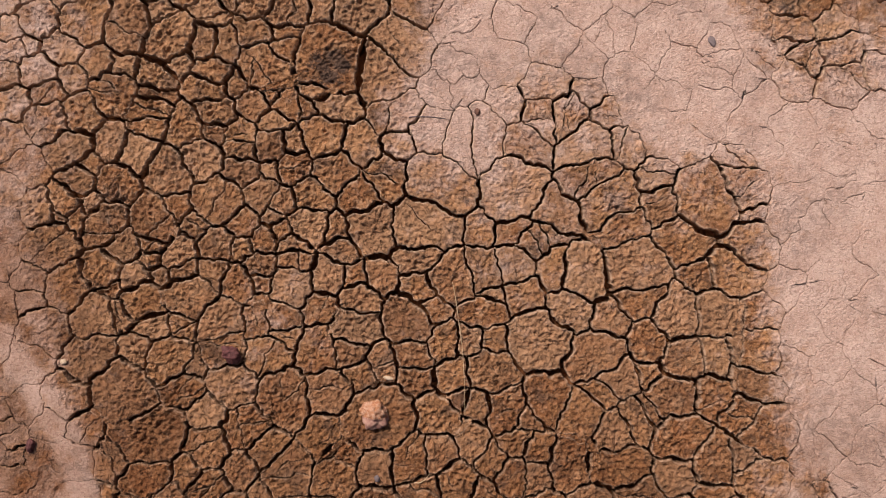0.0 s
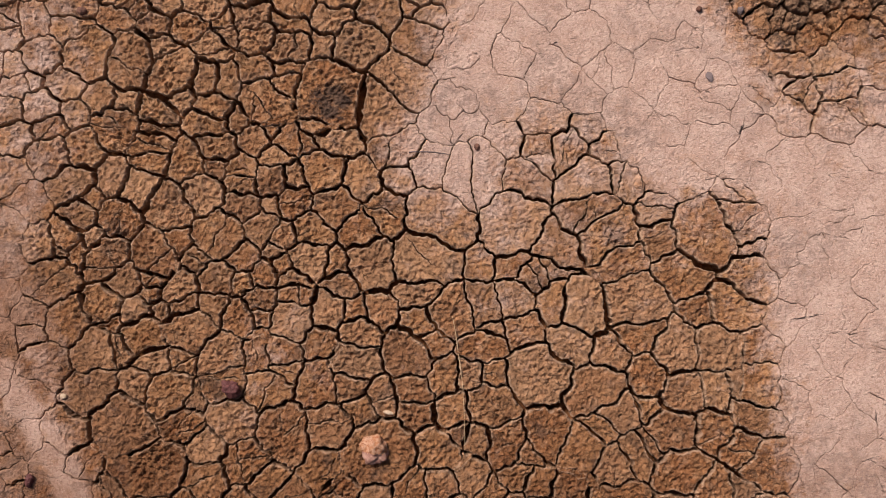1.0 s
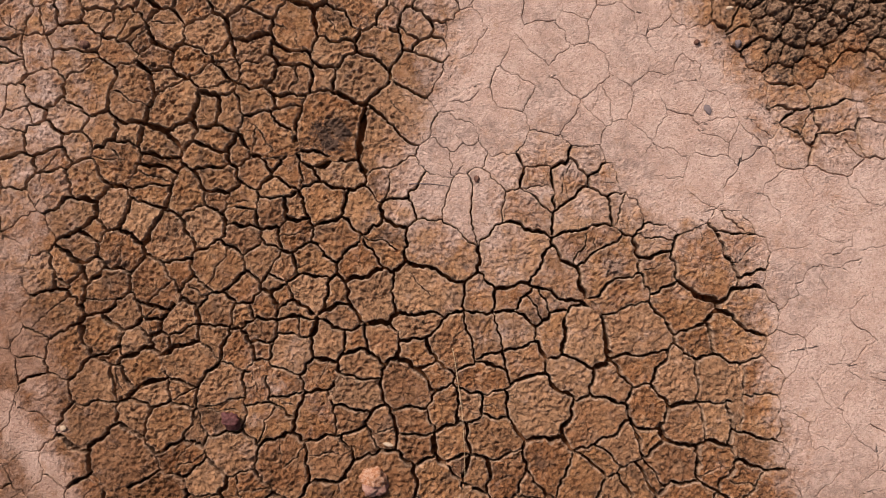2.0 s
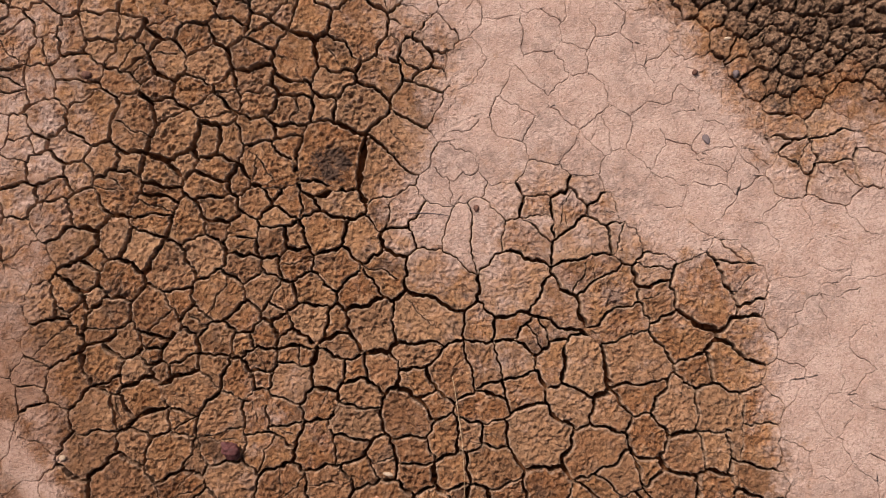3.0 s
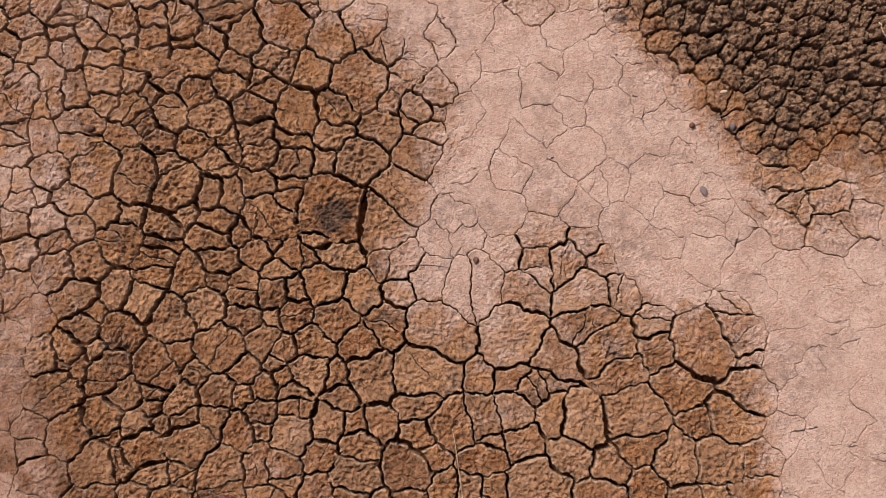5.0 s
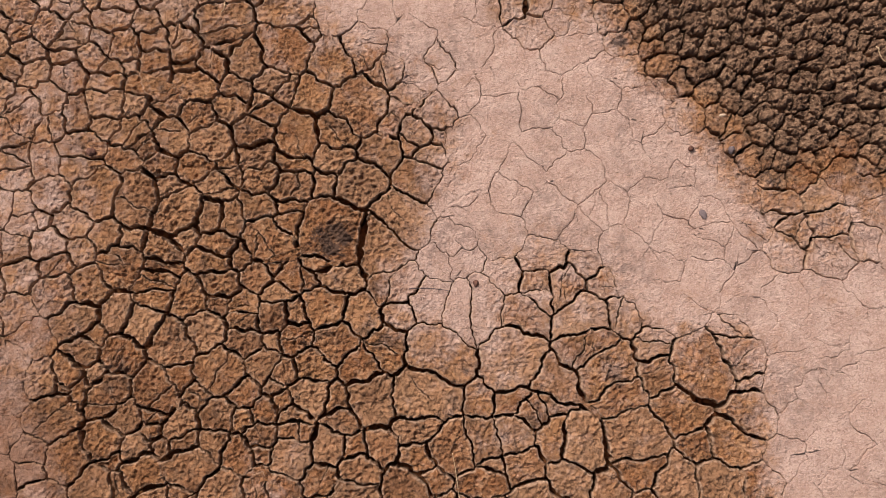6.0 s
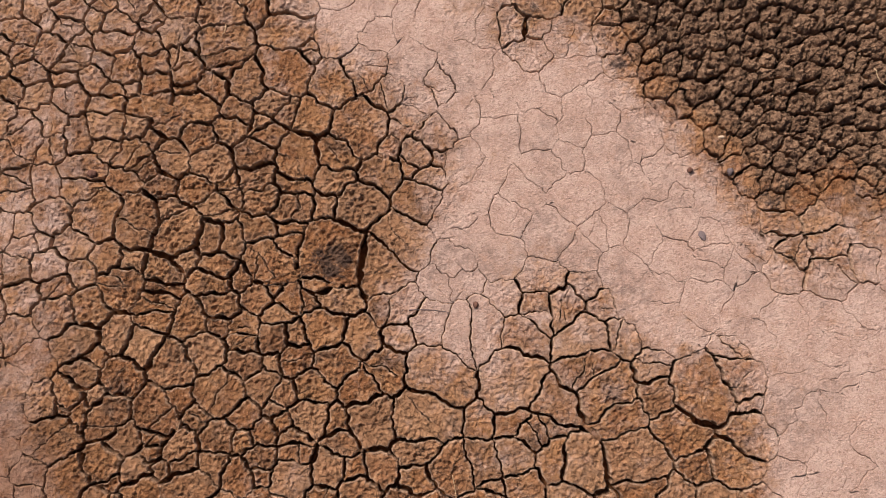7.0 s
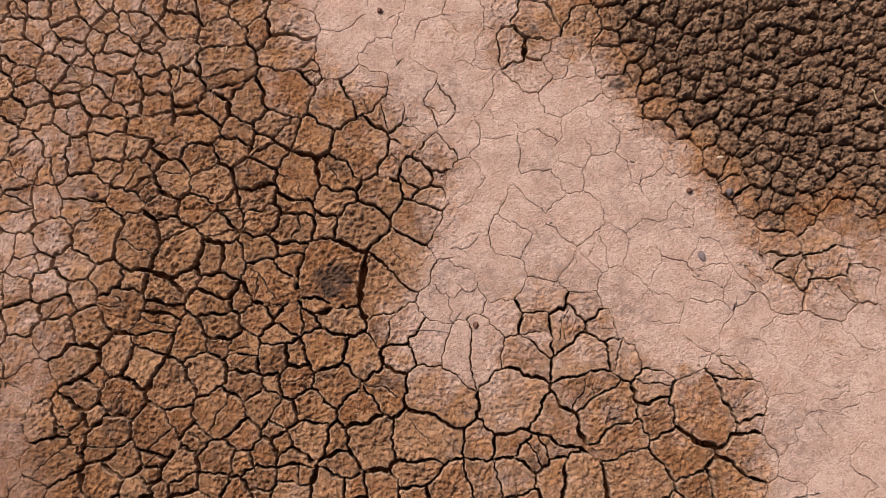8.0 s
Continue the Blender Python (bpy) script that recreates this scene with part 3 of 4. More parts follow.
def crack_width(i, j, x, y, along):
    """The width in millimetres of the crack between two cells, at places along their common edge."""
    if j == -1:
        return np.full(len(x), 0.5)
    fine = 0.85 + 0.45 * swell(x, y, 9, 31)
    if j < -1:  # a hairline that splits a piece and dies out on its way
        h = hashed(i, (-j) // 2 + 100000)
        run = along if j % 2 else 1 - along
        thick = (0.7 + 1.5 * h) if KIND[i] == "plate" else (0.4 + 0.6 * h)
        return thick * fine * np.clip((0.55 + 0.75 * h - run) * 3.0, 0, 1)
    h = hashed(i, j)
    field = np.clip(0.42 + 0.5 * swell(x, y, 75, 32), 0, 1.0)
    for sx, sy, sr, much in GAPING:
        field = np.maximum(field, much * (1 - smooth(np.hypot(x - sx, y - sy), sr * 0.5, sr * 1.2)))
    kinds = {KIND[i], KIND[j]}
    tone = min(SEED_OCHRE[i], SEED_OCHRE[j])
    if kinds == {"crust"}:
        return np.full(len(x), 0.0) if h < 0.40 else (0.55 + 0.7 * (h - 0.4) + 0.2 * field) * np.clip(fine, 0.5, 1.3)
    if "clod" in kinds:
        return (1.4 + 3.6 * h * field + 1.4 * h) * fine
    if "crust" in kinds:
        return (0.8 + 2.2 * h * field) * fine
    wide = (2.35 + 2.3 * h + 3.9 * field * field * (0.35 + h)) * fine
    return wide * (0.48 + 0.52 * float(smooth(tone, 0.0, 0.85)))


def relief(x, y, ochre, clod):
    """Height in millimetres of the lumpy surface at places."""
    low, mid = swell(x, y, 30, 41), swell(x, y, 12, 42)
    small, tiny = swell(x, y, 6.2, 43), swell(x, y, 3.4, 44)
    rough = np.clip(0.75 + 0.55 * swell(x, y, 60, 45), 0.35, 1.25) * ochre * (1 - clod)
    h = 0.7 * low + (0.16 + 1.1 * rough) * mid + (0.16 + 2.0 * rough) * small + (0.16 + 1.3 * rough) * tiny
    pits = knobs(x + 1.2 * small, y + 1.2 * mid, 7.0, 46)
    h += (0.2 + 3.6 * rough) * (np.clip(pits / 0.5, 0, 1) - 0.8)
    h += 1.3 * rough * (np.clip(knobs(x, y + 0.8 * small, 4.4, 48) / 0.5, 0, 1) - 0.8)
    h += 2.5 * ridge(x, y)
    if clod.max() > 0.01:
        d = knobs(x + 1.6 * mid, y + 1.6 * small, 9.0, 47)
        e = knobs(x + 0.8 * small, y + 0.8 * tiny, 4.6, 49)
        h = h + clod * (5.6 * (1 - 1.7 * d * d) + 3.6 * (1 - 1.8 * e * e) + 1.2 * tiny - 6.2)
    return h


def tones(points):
    """The ochre and stain fields at places, in millimetres."""
    ochre, stain = np.zeros(len(points)), np.zeros(len(points))
    mid = points.mean(0)
    near = np.nonzero((np.abs(SEED_XY[:, 0] - mid[0]) < 95) & (np.abs(SEED_XY[:, 1] - mid[1]) < 95))[0]
    d2 = ((points[:, None, :] - SEED_XY[None, near, :]) ** 2).sum(-1)
    w = np.exp(-(d2 - d2.min(1, keepdims=True)) / (2 * 36.0**2))
    ochre = (w * SEED_OCHRE[near]).sum(1) / w.sum(1)
    for sx, sy, sr, much in TINTED:
        d = np.hypot(points[:, 0] - sx, points[:, 1] - sy)
        ochre = np.maximum(ochre, much * (1 - smooth(d, sr * 0.2, sr * 1.3)))
    for sx, sy, sr, much in STAINED:
        d = np.hypot(points[:, 0] - sx, points[:, 1] - sy)
        stain = np.maximum(stain, much * (1 - smooth(d, sr * 0.3, sr * 1.2)))
    damp = np.zeros(len(points))
    for sx, sy, sr, much in DARK_AREAS:
        d = np.hypot(points[:, 0] - sx, points[:, 1] - sy)
        damp = np.maximum(damp, much * (1 - smooth(d, sr * 0.2, sr * 1.3)))
    swept = ridge(points[:, 0], points[:, 1])
    return ochre * (1 - 0.8 * swept), stain, damp * (1 - 0.25 * swept)


def ridge(x, y):
    """1 on the swept ridges of silt, 0 away from them."""
    best = np.zeros(np.shape(x))
    for ax, ay, bx, by, half in SWEPT:
        dx, dy = bx - ax, by - ay
        k = np.clip(((x - ax) * dx + (y - ay) * dy) / (dx * dx + dy * dy), 0, 1)
        best = np.maximum(best, 1 - smooth(np.hypot(x - ax - k * dx, y - ay - k * dy), half * 0.35, half * 1.1))
    return best


def bowed(i, j, a, b, along):
    """Places along an edge that bows and wavers the same way for both pieces that share it."""
    turned = a > b
    if turned:
        a, b, along = b, a, 1 - along
    (ax, ay), (bx, by) = a, b
    rng = random.Random(f"{min(i, j)} {max(i, j)}" if j >= 0 else f"{i} cut {-j // 2 if j % 2 == 0 else (1 - j) // 2 - 1}")
    waves = 0.05 * rng.uniform(-1, 1) * np.sin(math.pi * along) + 0.045 * rng.uniform(-1, 1) * np.sin(2 * math.pi * along)
    waves = waves + 0.05 * rng.uniform(-1, 1) * np.sin(3 * math.pi * along)
    return ax + (bx - ax) * along - (by - ay) * waves, ay + (by - ay) * along + (bx - ax) * waves


def coarseness(i):
    """Pieces past the edge of the walk are drawn with fewer points."""
    x, y = SEEDS[i][:2]
    return 1.0 if -585 < x < 565 and -312 < y < 590 else 2.2


def drawn_edge(i, j, a, b):
    """Points (x, y, neighbour, share of the way) from a to just before b."""
    step = {"plate": 1.5, "clod": 1.5, "crust": 2.6}[KIND[i]] * coarseness(i)
    count = max(1, round(math.hypot(b[0] - a[0], b[1] - a[1]) / step))
    along = np.arange(count) / count
    x, y = bowed(i, j, a, b, along)
    return [(float(p), float(q), j, float(s)) for p, q, s in zip(x, y, along)]


def split_outline(i, outline, rng, mark):
    """Cuts a drawn outline in two along a line near its middle; the cut carries a mark instead of a neighbour."""
    mx, my = sum(p[0] for p in outline) / len(outline), sum(p[1] for p in outline) / len(outline)
    span = max(math.hypot(p[0] - mx, p[1] - my) for p in outline)
    turn = rng.uniform(0, math.pi)
    mx, my = mx + rng.uniform(-0.22, 0.22) * span, my + rng.uniform(-0.22, 0.22) * span
    ux, uy = math.cos(turn), math.sin(turn)
    side = [ux * (p[0] - mx) + uy * (p[1] - my) > 0 for p in outline]
    turns = [k for k in range(len(outline)) if side[k] != side[k - 1]]
    if len(turns) != 2:
        return [outline]
    first, second = turns
    a, b = outline[first], outline[second]
    one, two = outline[first:second], outline[second:] + outline[:first]
    if min(len(one), len(two)) < 5:
        return [outline]
    one = one + drawn_edge(i, mark, b[:2], a[:2])
    two = two + drawn_edge(i, mark - 1, a[:2], b[:2])
    return [one, two]


def slab(i, outline, shape):
    """One slab of a piece: a jagged outline, a broken wall down into the crack, a worn rim (on plates painted as if
    sunlit) and a lumpy top.
    """
    kind = KIND[i]
    if len(outline) < 8:
        return None
    x, y = np.array([p[0] for p in outline]), np.array([p[1] for p in outline])
    along, names = np.array([p[3] for p in outline]), np.array([p[2] for p in outline])
    gaps = np.zeros(len(x))
    for j in set(names.tolist()):
        own = names == j
        gaps[own] = crack_width(i, j, x[own], y[own], along[own])
    wx = 0.5 * swell(x, y, 34, 51) + 1.3 * swell(x, y, 13, 52) + 1.7 * swell(x, y, 5.5, 53) + 0.8 * swell(x, y, 2.8, 57)
    wy = 0.5 * swell(x, y, 34, 54) + 1.3 * swell(x, y, 13, 55) + 1.7 * swell(x, y, 5.5, 56) + 0.8 * swell(x, y, 2.8, 58)
    pts = np.stack([x + wx, y + wy], 1)
    gaps = 0.25 * np.roll(gaps, 1) + 0.5 * gaps + 0.25 * np.roll(gaps, -1)
    if kind != "crust":
        pull = np.clip(gaps / 3.0, 0, 1)[:, None] * 0.24
        for _ in range(2):
            pts = pts + pull * (0.5 * np.roll(pts, 1, 0) + 0.5 * np.roll(pts, -1, 0) - pts)
    tangent = np.roll(pts, -1, 0) - np.roll(pts, 1, 0)
    tangent = 0.4 * tangent + 0.3 * np.roll(tangent, 1, 0) + 0.3 * np.roll(tangent, -1, 0)
    tangent /= np.linalg.norm(tangent, axis=1, keepdims=True) + 1e-9
    inward = np.stack([-tangent[:, 1], tangent[:, 0]], 1)
    middle = pts.mean(0)
    pts = pts + inward * (gaps / 2)[:, None]
    radius = np.linalg.norm(pts - middle, axis=1)
    size = float(radius.mean())
    if size < 2.5:
        return None
    # rings from the foot of the wall to the middle: (millimetres inwards, share of the rim's drop)
    rim = np.clip(gaps / 2.2, 0.0, 1.0) if kind != "clod" else np.ones(len(gaps))
    drop = {"plate": 1.7, "clod": 3.6, "crust": 1.0}[kind]
    rings = [(0.9, None), (0.0, 1.0), (0.5, 0.30), (1.3, -0.12), (3.0, 0.0)]
    inner = max(3, min(22, round((size - 3.0) / ({"plate": 1.55, "clod": 1.5, "crust": 4.0}[kind] * coarseness(i)))))
    worn = np.concatenate([np.zeros(len(pts)), rim, rim, 0.75 * rim, np.zeros(len(pts) * inner + 1)]) if kind == "plate" else 0.0
    xy, zdrop, shares = [], [], []
    for way, share in rings:
        s = np.minimum(way / np.maximum(radius, 1e-3), 0.45)
        xy.append(pts + (middle - pts) * s[:, None])
        zdrop.append(np.full(len(pts), 1e3) if share is None else share * drop * rim)
        shares.append(s)
    s0 = shares[-1]
    for k in range(1, inner):
        s = s0 + (1 - s0) * (k / inner)
        xy.append(pts + (middle - pts) * s[:, None])
        zdrop.append(np.zeros(len(pts)))
        shares.append(s)
    flat = np.concatenate(xy + [middle[None]])
    down = np.concatenate(zdrop + [np.zeros(1)])
    share = np.concatenate(shares + [np.ones(1)])
    ochre, stain, damp = tones(flat)
    clod = smooth(clod_depth(flat[:, 0], flat[:, 1]), -25, 55)
    z = relief(flat[:, 0], flat[:, 1], ochre, clod) - down
    lift, tilt_x, tilt_y, dish, (cx, cy), wide = shape
    z += lift + tilt_x * (flat[:, 0] - cx) + tilt_y * (flat[:, 1] - cy)
    z += dish * (np.clip(np.hypot(flat[:, 0] - cx, flat[:, 1] - cy) / wide, 0, 1.2) ** 2 - 0.4)
    if kind == "clod":
        z += clod * 4.5 * (1 - (1 - share) ** 2.2) - 1.0
    z = np.where(down > 500, CRACK_FLOOR - 1.5, z)
    count, faces = len(pts), []
    for k in range(len(xy) - 1):
        a, b = k * count, (k + 1) * count
        faces += [(a + m, a + (m + 1) % count, b + (m + 1) % count, b + m) for m in range(count)]
    a, tip = (len(xy) - 1) * count, len(flat) - 1
    faces += [(a + m, a + (m + 1) % count, tip) for m in range(count)]
    return np.column_stack([flat, z]) / 1000, faces, {"ochre": ochre, "clod": clod, "stain": stain, "worn": worn + np.zeros(len(flat)), "damp": damp}


def cell_mesh(i):
    """Vertices (metres), faces and fields of one piece, whole or split by hairlines, and its middle."""
    poly = OUTLINES[i]
    if len(poly) < 3:
        return None
    rng, kind, tone = random.Random(i), KIND[i], float(SEED_OCHRE[i])
    cx, cy = sum(p[0] for p in poly) / len(poly), sum(p[1] for p in poly) / len(poly)
    wide = SEEDS[i][2] + 4.0
    lift = rng.uniform(-0.9, 0.9) * tone if kind == "plate" else rng.uniform(-1.5, 2.0) if kind == "clod" else 0.0
    lean = 0.03 * tone
    shape = (lift, rng.uniform(-lean, lean), rng.uniform(-lean, lean), rng.uniform(-0.5, 1.2) * tone if kind == "plate" else 0.0, (cx, cy), wide)
    outline = []
    for k, (ax, ay, j) in enumerate(poly):
        outline += drawn_edge(i, j, (ax, ay), poly[(k + 1) % len(poly)][:2])
    polys = [outline]
    if kind == "plate" and SEEDS[i][2] > 13 and rng.random() < 0.30 or kind == "crust" and rng.random() < 0.15:
        polys = split_outline(i, outline, rng, -2)
        if SEEDS[i][2] > 22 and rng.random() < 0.6:
            polys = polys[:-1] + split_outline(i, polys[-1], rng, -4)
    made = [part for part in (slab(i, p, shape) for p in polys) if part]
    if not made:
        return None
    verts, faces, fields, start = [], [], {"ochre": [], "clod": [], "stain": [], "worn": [], "damp": []}, 0
    for v, f, tags in made:
        verts.append(v)
        faces += [tuple(k + start for k in face) for face in f] if start else f
        start += len(v)
        for key in fields:
            fields[key].append(tags[key])
    return np.concatenate(verts), faces, {k: np.concatenate(v) for k, v in fields.items()}, np.array((cx, cy)) / 1000


def make_mesh(name, verts, faces, fields, material):
    mesh = bpy.data.meshes.new(name)
    mesh.from_pydata(verts.tolist(), [], faces)
    for key, values in fields.items():
        mesh.attributes.new(key, "FLOAT", "POINT").data.foreach_set("value", np.asarray(values, np.float32))
    mesh.polygons.foreach_set("use_smooth", np.ones(len(mesh.polygons), bool))
    mesh.materials.append(material)
    mesh.update()
    return mesh


def joined(name, pieces, material):
    """One mesh out of many pieces."""
    verts, faces, start = [], [], 0
    fields = {"ochre": [], "clod": [], "stain": [], "worn": [], "damp": []}
    for v, f, tags, _ in pieces:
        verts.append(v)
        faces += [tuple(k + start for k in face) for face in f]
        start += len(v)
        for key in fields:
            fields[key].append(tags[key])
    return make_mesh(name, np.concatenate(verts), faces, {k: np.concatenate(v) for k, v in fields.items()}, material)


# ---- the ground sheet: the crack floors in the middle, level silt out to the horizon ----
def ground_sheet():
    near_x, near_y = np.linspace(-0.80, 0.80, 161), np.linspace(-0.50, 0.82, 133)
    far = np.array([0.1, 0.3, 0.8, 2, 5, 12, 30, 80, 200, 500, 1200, 2500])
    xs = np.concatenate([near_x[0] - far[::-1], near_x, near_x[-1] + far])
    ys = np.concatenate([near_y[0] - far[::-1], near_y, near_y[-1] + far])
    verts, ochre = [], []
    for y in ys:
        for x in xs:
            out = max(LOW_X / 1000 + 0.02 - x, x - HIGH_X / 1000 + 0.02, LOW_Y / 1000 + 0.02 - y, y - HIGH_Y / 1000 + 0.02)
            edge = float(smooth(out, 0.0, 0.03))
            lump = noise.noise((x * 60, y * 60, 3.0)) * 0.0015 + noise.noise((x * 3, y * 3, 8.0)) * 0.004 * edge
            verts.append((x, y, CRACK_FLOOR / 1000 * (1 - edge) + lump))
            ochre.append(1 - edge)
    w = len(xs)
    faces = [(r * w + c, r * w + c + 1, (r + 1) * w + c + 1, (r + 1) * w + c) for r in range(len(ys) - 1) for c in range(w - 1)]
    zero = np.zeros(len(verts))
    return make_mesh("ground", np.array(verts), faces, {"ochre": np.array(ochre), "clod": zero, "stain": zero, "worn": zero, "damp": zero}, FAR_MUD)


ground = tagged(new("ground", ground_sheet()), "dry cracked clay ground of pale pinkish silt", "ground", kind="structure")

# ---- the pieces ----
CELLS = [(i, cell_mesh(i)) for i in range(len(SEEDS))]
CELLS = [(i, cell) for i, cell in CELLS if cell]


def piece(name, cell, parent):
    verts, faces, fields, (mx, my) = cell
    ob = new(name, make_mesh(name, verts - (mx, my, 0), faces, fields, MUD))
    ob.location = (mx, my, 0)
    ob.parent = parent
    return ob


silt = tagged(new("silt_flat"), "pale pinkish silt crust with fine hairline cracks", "silt crust", kind="structure")
crust = sorted(((math.hypot(cell[3][0] - 0.2, 0.7 * (cell[3][1] - 0.14)), i, cell) for i, cell in CELLS if KIND[i] == "crust"), key=lambda c: c[:2])
for _, i, cell in crust[:300]:
    piece("crust_plate", cell, silt)
if len(crust) > 300:
    rest = new("silt_crust", joined("silt_crust", [c[2] for c in crust[300:]], MUD))
    rest.parent = silt
    tagged(rest, "farther pale silt crust", kind="stuff")

PATCHES = (
    ("mud_patch", lambda x, y: y < 0.145 and x < 0.0, "ochre brown dried mud broken into curled polygon plates"),
    ("mud_patch", lambda x, y: y < 0.145, "ochre dried mud plates fading into pale silt"),
    ("mud_patch", lambda x, y: x < 0.2, "brown dried mud plates with dark stained middle"),
    ("mud_patch", lambda x, y: True, "thin brown mud plates fringing the clods"),
)
patches = []
for name, inside, label in PATCHES:
    empty = tagged(new(name), label, "mud patch", group="patches of cracked mud", kind="structure")
    patches.append((empty, inside))
for i, cell in CELLS:
    if KIND[i] == "plate":
        mx, my = cell[3]
        piece("mud_plate", cell, next(empty for empty, inside in patches if inside(mx, my)))

bank = tagged(new("clod_bank"), "bank of dark brown crumbly clay clods", "clods", kind="structure")
clods = sorted(((math.hypot(cell[3][0] - 0.25, cell[3][1] - 0.35), i, cell) for i, cell in CELLS if KIND[i] == "clod"), key=lambda c: c[:2])
for _, i, cell in clods[:300]:
    piece("clod", cell, bank)
if len(clods) > 300:
    rest = new("clod_rubble", joined("clod_rubble", [c[2] for c in clods[300:]], MUD))
    rest.parent = bank
    tagged(rest, "farther dark clay clods", kind="stuff")


# ---- loose things on the mud ----
def stone_mesh(name, size, seed, rough, materials, split=None, detail=4, flat=0.0):
    """A worn stone with its base at z = 0. split: the part of its height above which the second material shows."""
    bm = bmesh.new()
    bmesh.ops.create_icosphere(bm, subdivisions=detail, radius=1)
    for v in bm.verts:
        p = v.co.copy()
        k = 1 + rough * (0.9 * noise.noise(p * 1.1 + Vector((seed, 0, 0))) + 0.45 * noise.noise(p * 2.6 + Vector((0, seed, 0))) + 0.28 * noise.noise(p * 5 + Vector((0, 0, seed))) + 0.16 * noise.noise(p * 10 + Vector((seed, 0, 0))))
        v.co = Vector((p.x * k * size[0], p.y * k * size[1], max(p.z * k, -0.75 + flat) * size[2]))
    low = min(v.co.z for v in bm.verts)
    for v in bm.verts:
        v.co.z -= low
    if split:
        for f in bm.faces:
            c = f.calc_center_median()
            f.material_index = 1 if split(c) else 0
    for f in bm.faces:
        f.smooth = detail > 2
    mesh = bpy.data.meshes.new(name)
    bm.to_mesh(mesh)
    bm.free()
    for m in materials:
        mesh.materials.append(m)
    return mesh


def strand_mesh(name, points, radius, material):
    """A thin round strand through points, tapering to its end."""
    bm = bmesh.new()
    last = None
    for k, p in enumerate(points):
        p = Vector(p)
        ahead = (Vector(points[min(k + 1, len(points) - 1)]) - Vector(points[max(k - 1, 0)])).normalized()
        side = ahead.cross(Vector((0, 0, 1))).normalized()
        up = side.cross(ahead)
        r = radius * (1 - 0.55 * k / len(points))
        ring = [bm.verts.new(p + r * (math.cos(a) * side + math.sin(a) * up)) for a in (0, 1.26, 2.51, 3.77, 5.03)]
        if last:
            for m in range(5):
                bm.faces.new((last[m], last[(m + 1) % 5], ring[(m + 1) % 5], ring[m])).smooth = True
        last = ring
    mesh = bpy.data.meshes.new(name)
    bm.normal_update()
    bm.to_mesh(mesh)
    bm.free()
    mesh.materials.append(material)
    return mesh


def surface(x, y):
    """The height of the mud at a place, in metres."""
    hit, place, *_ = scene.ray_cast(bpy.context.evaluated_depsgraph_get(), (x, y, 0.2), (0, 0, -1))
    return place.z if hit else 0.0


bpy.context.view_layer.update()
PEACH = plain_material("peach_stone", ((0.44, 0.20, 0.105), (0.56, 0.34, 0.24), (0.33, 0.12, 0.06)), 0.005, 0.85, 0.003)
MAUVE_SHADE = plain_material("mauve_shade_stone", ((0.30, 0.15, 0.12), (0.42, 0.25, 0.20)), 0.006, 0.7, 0.0008)
MAROON = plain_material("maroon_stone", ((0.085, 0.028, 0.030), (0.15, 0.055, 0.055)), 0.005, 0.5, 0.0025)
SLATE = plain_material("slate_stone", ((0.13, 0.10, 0.105), (0.20, 0.155, 0.16)), 0.006, 0.9, 0.0006)
CHIP = plain_material("chalk_chip", ((0.46, 0.33, 0.23), (0.58, 0.45, 0.34)), 0.004, 0.7, 0.0004)
DARK = plain_material("dark_pellet", ((0.10, 0.048, 0.038), (0.17, 0.085, 0.062)), 0.003, 0.9, 0.0005)
STRAW = plain_material("dry_straw", ((0.48, 0.33, 0.20), (0.62, 0.46, 0.30)), 0.01, 0.6, 0.0001)


def lay_stone(name, label, x, y, size, seed, materials, rough=0.28, turn=0.0, split=None, sink=0.15, category="stone"):
    ob = new(name, stone_mesh(name, size, seed, rough, materials, split, 2 if name == "stone_chip" else 4))
    ob.matrix_basis = pose(x, y, surface(x, y) - sink * size[2], 0, 0, turn)
    return tagged(ob, label, category)


# the pebble's side away from the sun is shaded by a darker mauve material
lay_stone("pebble", "rough peach pebble, its shaded side painted mauve, resting on a mud plate", -0.0865, -0.1965, (0.0148, 0.0165, 0.010), 3.3, (MAUVE_SHADE, PEACH), 0.5, 10, lambda c: c.y + 0.25 * c.x > -0.004 + 0.003 * noise.noise(c * 200))
lay_stone("pebble", "small maroon pebble in a crack of the mud", -0.2575, -0.1265, (0.0108, 0.0092, 0.008), 8.1, (MAROON,), 0.5, -20)
lay_stone("pebble", "small dark maroon pebble on pale silt", -0.4949, -0.2372, (0.005, 0.008, 0.005), 5.1, (MAROON,), 0.25)
lay_stone("stone_chip", "angular slate-grey stone chip lying on pale silt", 0.3067, 0.2475, (0.0040, 0.0062, 0.0013), 6.4, (SLATE,), 0.55, 25)
lay_stone("stone_chip", "grey stone chip at the edge of the clods", 0.3425, 0.3268, (0.0048, 0.0045, 0.003), 1.9, (SLATE,), 0.4, 70)
lay_stone("stone_chip", "flat whitish chip lying on a mud plate", -0.0719, -0.1535, (0.0068, 0.0026, 0.002), 2.2, (CHIP,), 0.25, -12)
lay_stone("stone_chip", "flat whitish chip among brown plates", 0.3321, 0.3693, (0.0042, 0.0022, 0.0016), 4.2, (CHIP,), 0.25, 8)
lay_stone("stone_chip", "tiny pale chip on a mud plate", -0.4563, -0.1374, (0.004, 0.0035, 0.002), 9.2, (CHIP,), 0.3)
lay_stone("stone_chip", "small bluish grey chip in brown mud", -0.0843, -0.2739, (0.0032, 0.0045, 0.0022), 7.7, (SLATE,), 0.4)
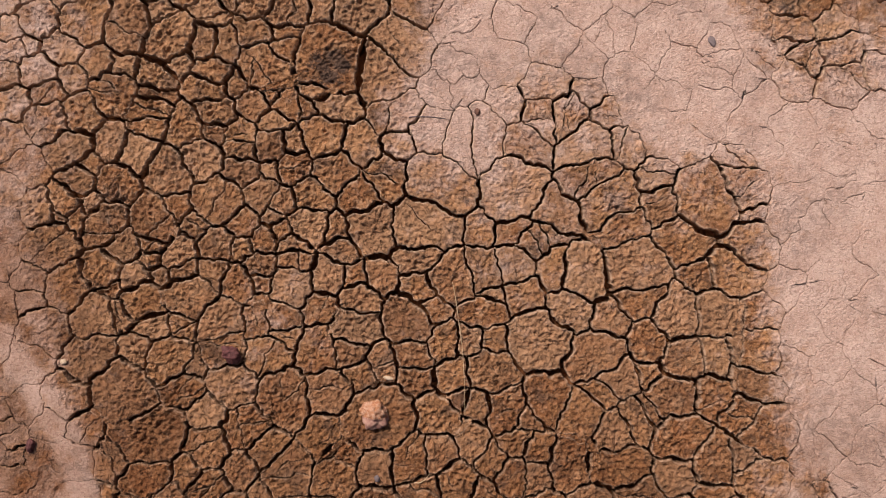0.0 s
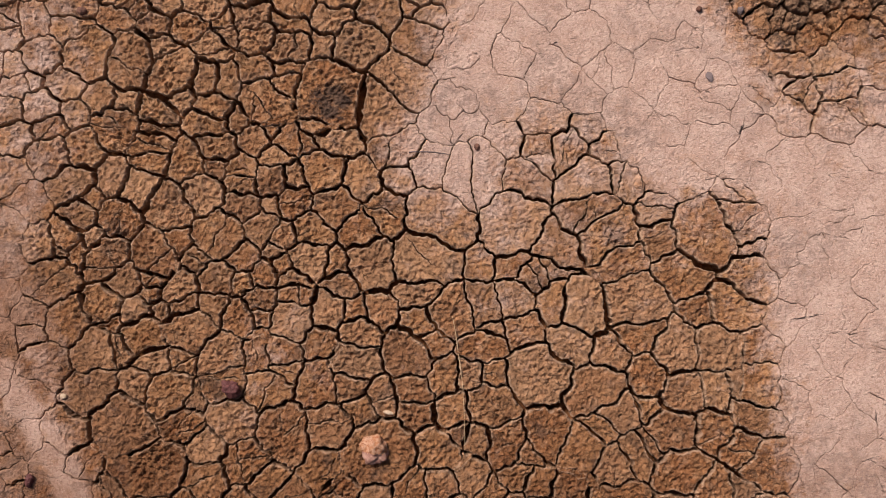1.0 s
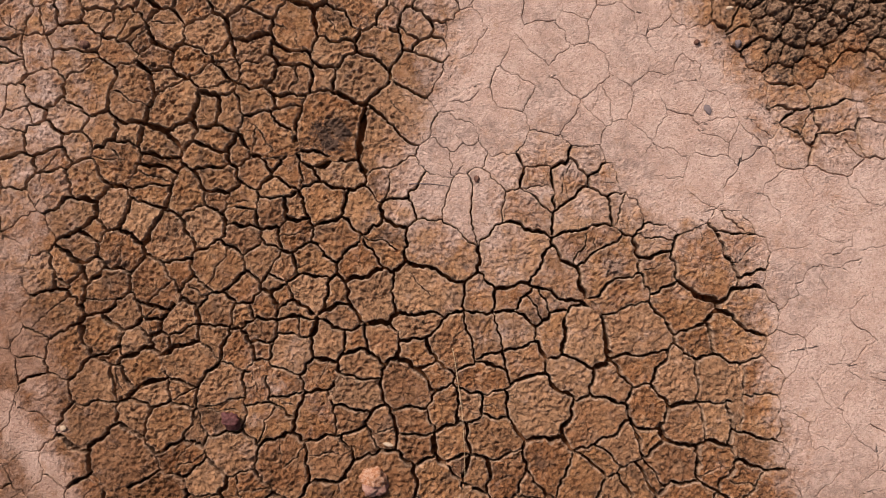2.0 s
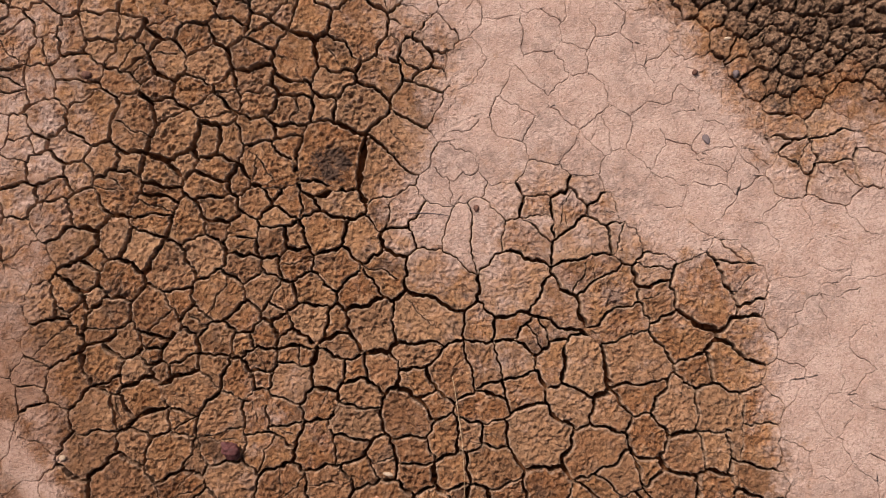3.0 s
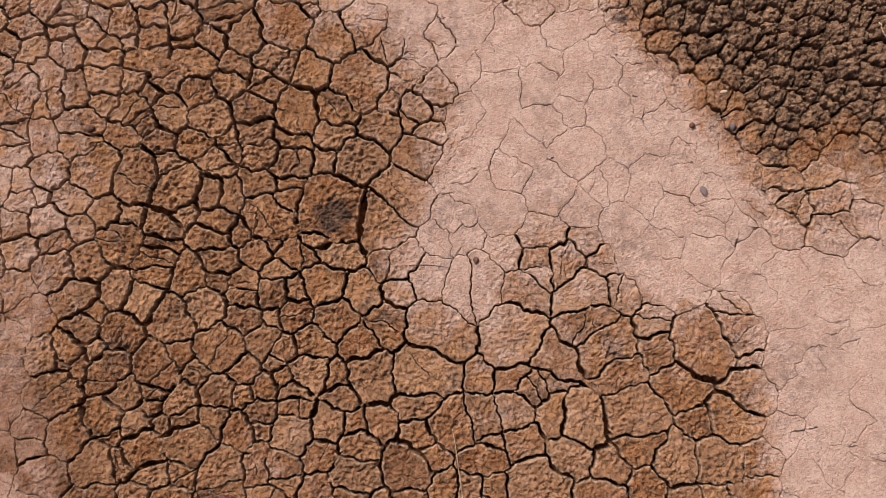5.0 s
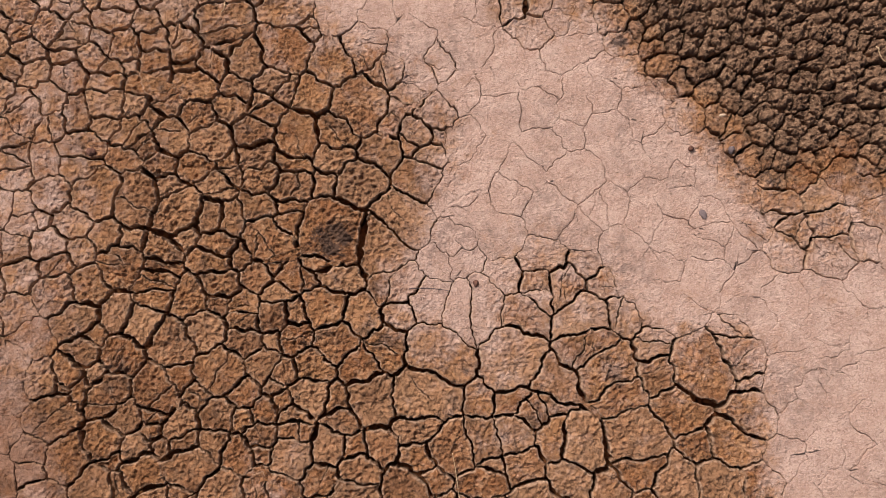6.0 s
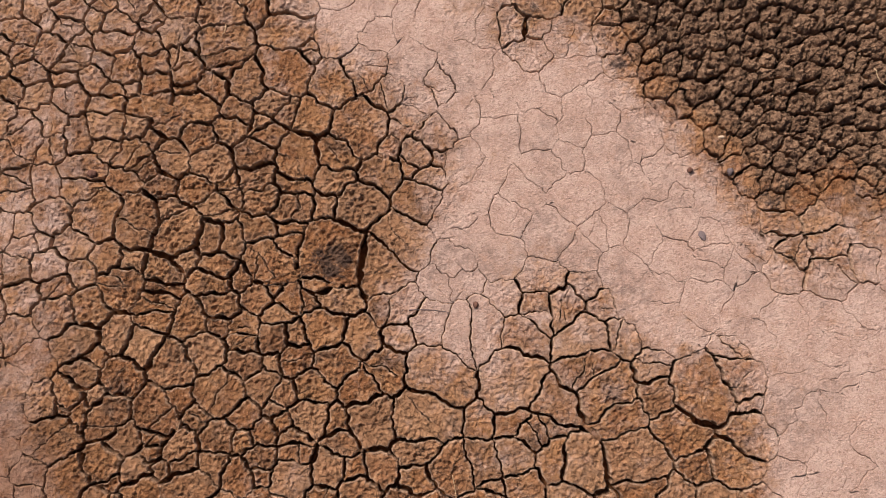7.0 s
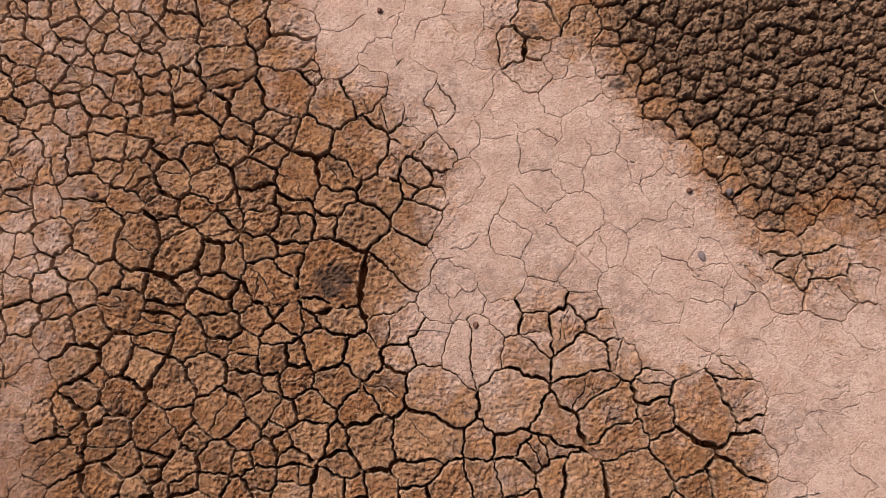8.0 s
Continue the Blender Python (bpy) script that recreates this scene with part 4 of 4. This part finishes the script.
lay_stone("pellet", "dark round pellet on pale silt", 0.2932, 0.3280, (0.0034, 0.0034, 0.0032), 4.9, (DARK,), 0.2)
lay_stone("pellet", "dark round pellet on pale silt", -0.0906, 0.5571, (0.0033, 0.0032, 0.0026), 2.9, (DARK,), 0.2)
lay_stone("pellet", "brown pellet on bleached mud", 0.0309, 0.1618, (0.0034, 0.0042, 0.0020), 6.9, (DARK,), 0.25)
lay_stone("pellet", "brown pellet on a mud plate", -0.4401, 0.3195, (0.006, 0.005, 0.0035), 1.2, (DARK,), 0.25)


def lay_strand(name, label, ends, bow, radius, material, seed, lift=0.002):
    (ax, ay), (bx, by) = ends
    points = []
    for k in range(25):
        s = k / 24
        x, y = ax + (bx - ax) * s, ay + (by - ay) * s
        side = bow * math.sin(math.pi * s) + 0.0006 * noise.noise((s * 5, seed, 0))
        length = math.hypot(bx - ax, by - ay)
        x, y = x - (by - ay) / length * side, y + (bx - ax) / length * side
        points.append((x, y, 0))
    high = max(surface(x, y) for x, y, _ in points)
    points = [(x, y, max(surface(x, y), high - 0.004) + lift * (0.5 + math.sin(math.pi * k / 24))) for k, (x, y, _) in enumerate(points)]
    ob = new(name, strand_mesh(name, points, radius, material))
    return tagged(ob, label, "dry grass")


lay_strand("straw", "long thin dry grass straw lying across the plates", ((0.0035, -0.0396), (0.0196, -0.197)), 0.004, 0.00045, STRAW, 1.0)
lay_strand("straw", "short pale dry stem on a mud plate", ((-0.283, 0.511), (-0.286, 0.497)), 0.002, 0.0009, STRAW, 2.0, 0.001)
lay_strand("straw", "curled pale fibre among dark clods", ((0.5234, 0.4565), (0.546, 0.431)), -0.006, 0.0008, STRAW, 3.0)
lay_strand("straw", "short curled fibre at the rim of a plate", ((-0.040, -0.279), (-0.022, -0.268)), -0.003, 0.0007, STRAW, 4.0, 0.001)
lay_strand("twig", "thin grey twig lying on bleached mud", ((-0.050, 0.155), (-0.002, 0.1525)), 0.002, 0.0008, SLATE, 5.0, 0.0005)


# ---- grit scattered over the silt ----
def scatter_grit(count):
    rng, verts, faces = random.Random(5), [], []
    shape = [(1, 0, 0), (0.4, 0.9, 0), (-0.7, 0.7, 0), (-0.9, -0.4, 0), (0.2, -1, 0), (0.1, 0.1, 0.8), (-0.3, 0.2, 0.7)]
    sides = [(0, 1, 5), (1, 2, 6), (1, 6, 5), (2, 3, 6), (3, 4, 6), (4, 5, 6), (4, 0, 5), (4, 3, 2, 1, 0)]
    while len(verts) < count * len(shape):
        x, y = rng.uniform(-0.56, 0.56), rng.uniform(-0.31, 0.57)
        k = int(np.argmin(((SEED_XY - (x * 1000, y * 1000)) ** 2).sum(1)))
        if KIND[k] != "crust" and rng.random() < 0.8:
            continue
        z, size, turn = surface(x, y), 0.0004 + 0.0011 * rng.random() ** 2.5, rng.uniform(0, 6.28)
        base = len(verts)
        for px, py, pz in shape:
            px, py = px * rng.uniform(0.7, 1.1), py * rng.uniform(0.6, 1.0)
            verts.append((x + size * (px * math.cos(turn) - py * math.sin(turn)), y + size * (px * math.sin(turn) + py * math.cos(turn)), z - 0.0003 + size * pz * 0.8))
        faces += [tuple(base + m for m in side) for side in sides]
    mesh = bpy.data.meshes.new("grit")
    mesh.from_pydata(verts, [], faces)
    mesh.materials.append(GRIT)
    return tagged(new("grit", mesh), "tiny brown grains of grit scattered over the silt", "grit", kind="stuff")


GRIT = plain_material("grit", ((0.14, 0.075, 0.058), (0.33, 0.19, 0.14)), 0.02, 0.9, 0.0003)
scatter_grit(650)
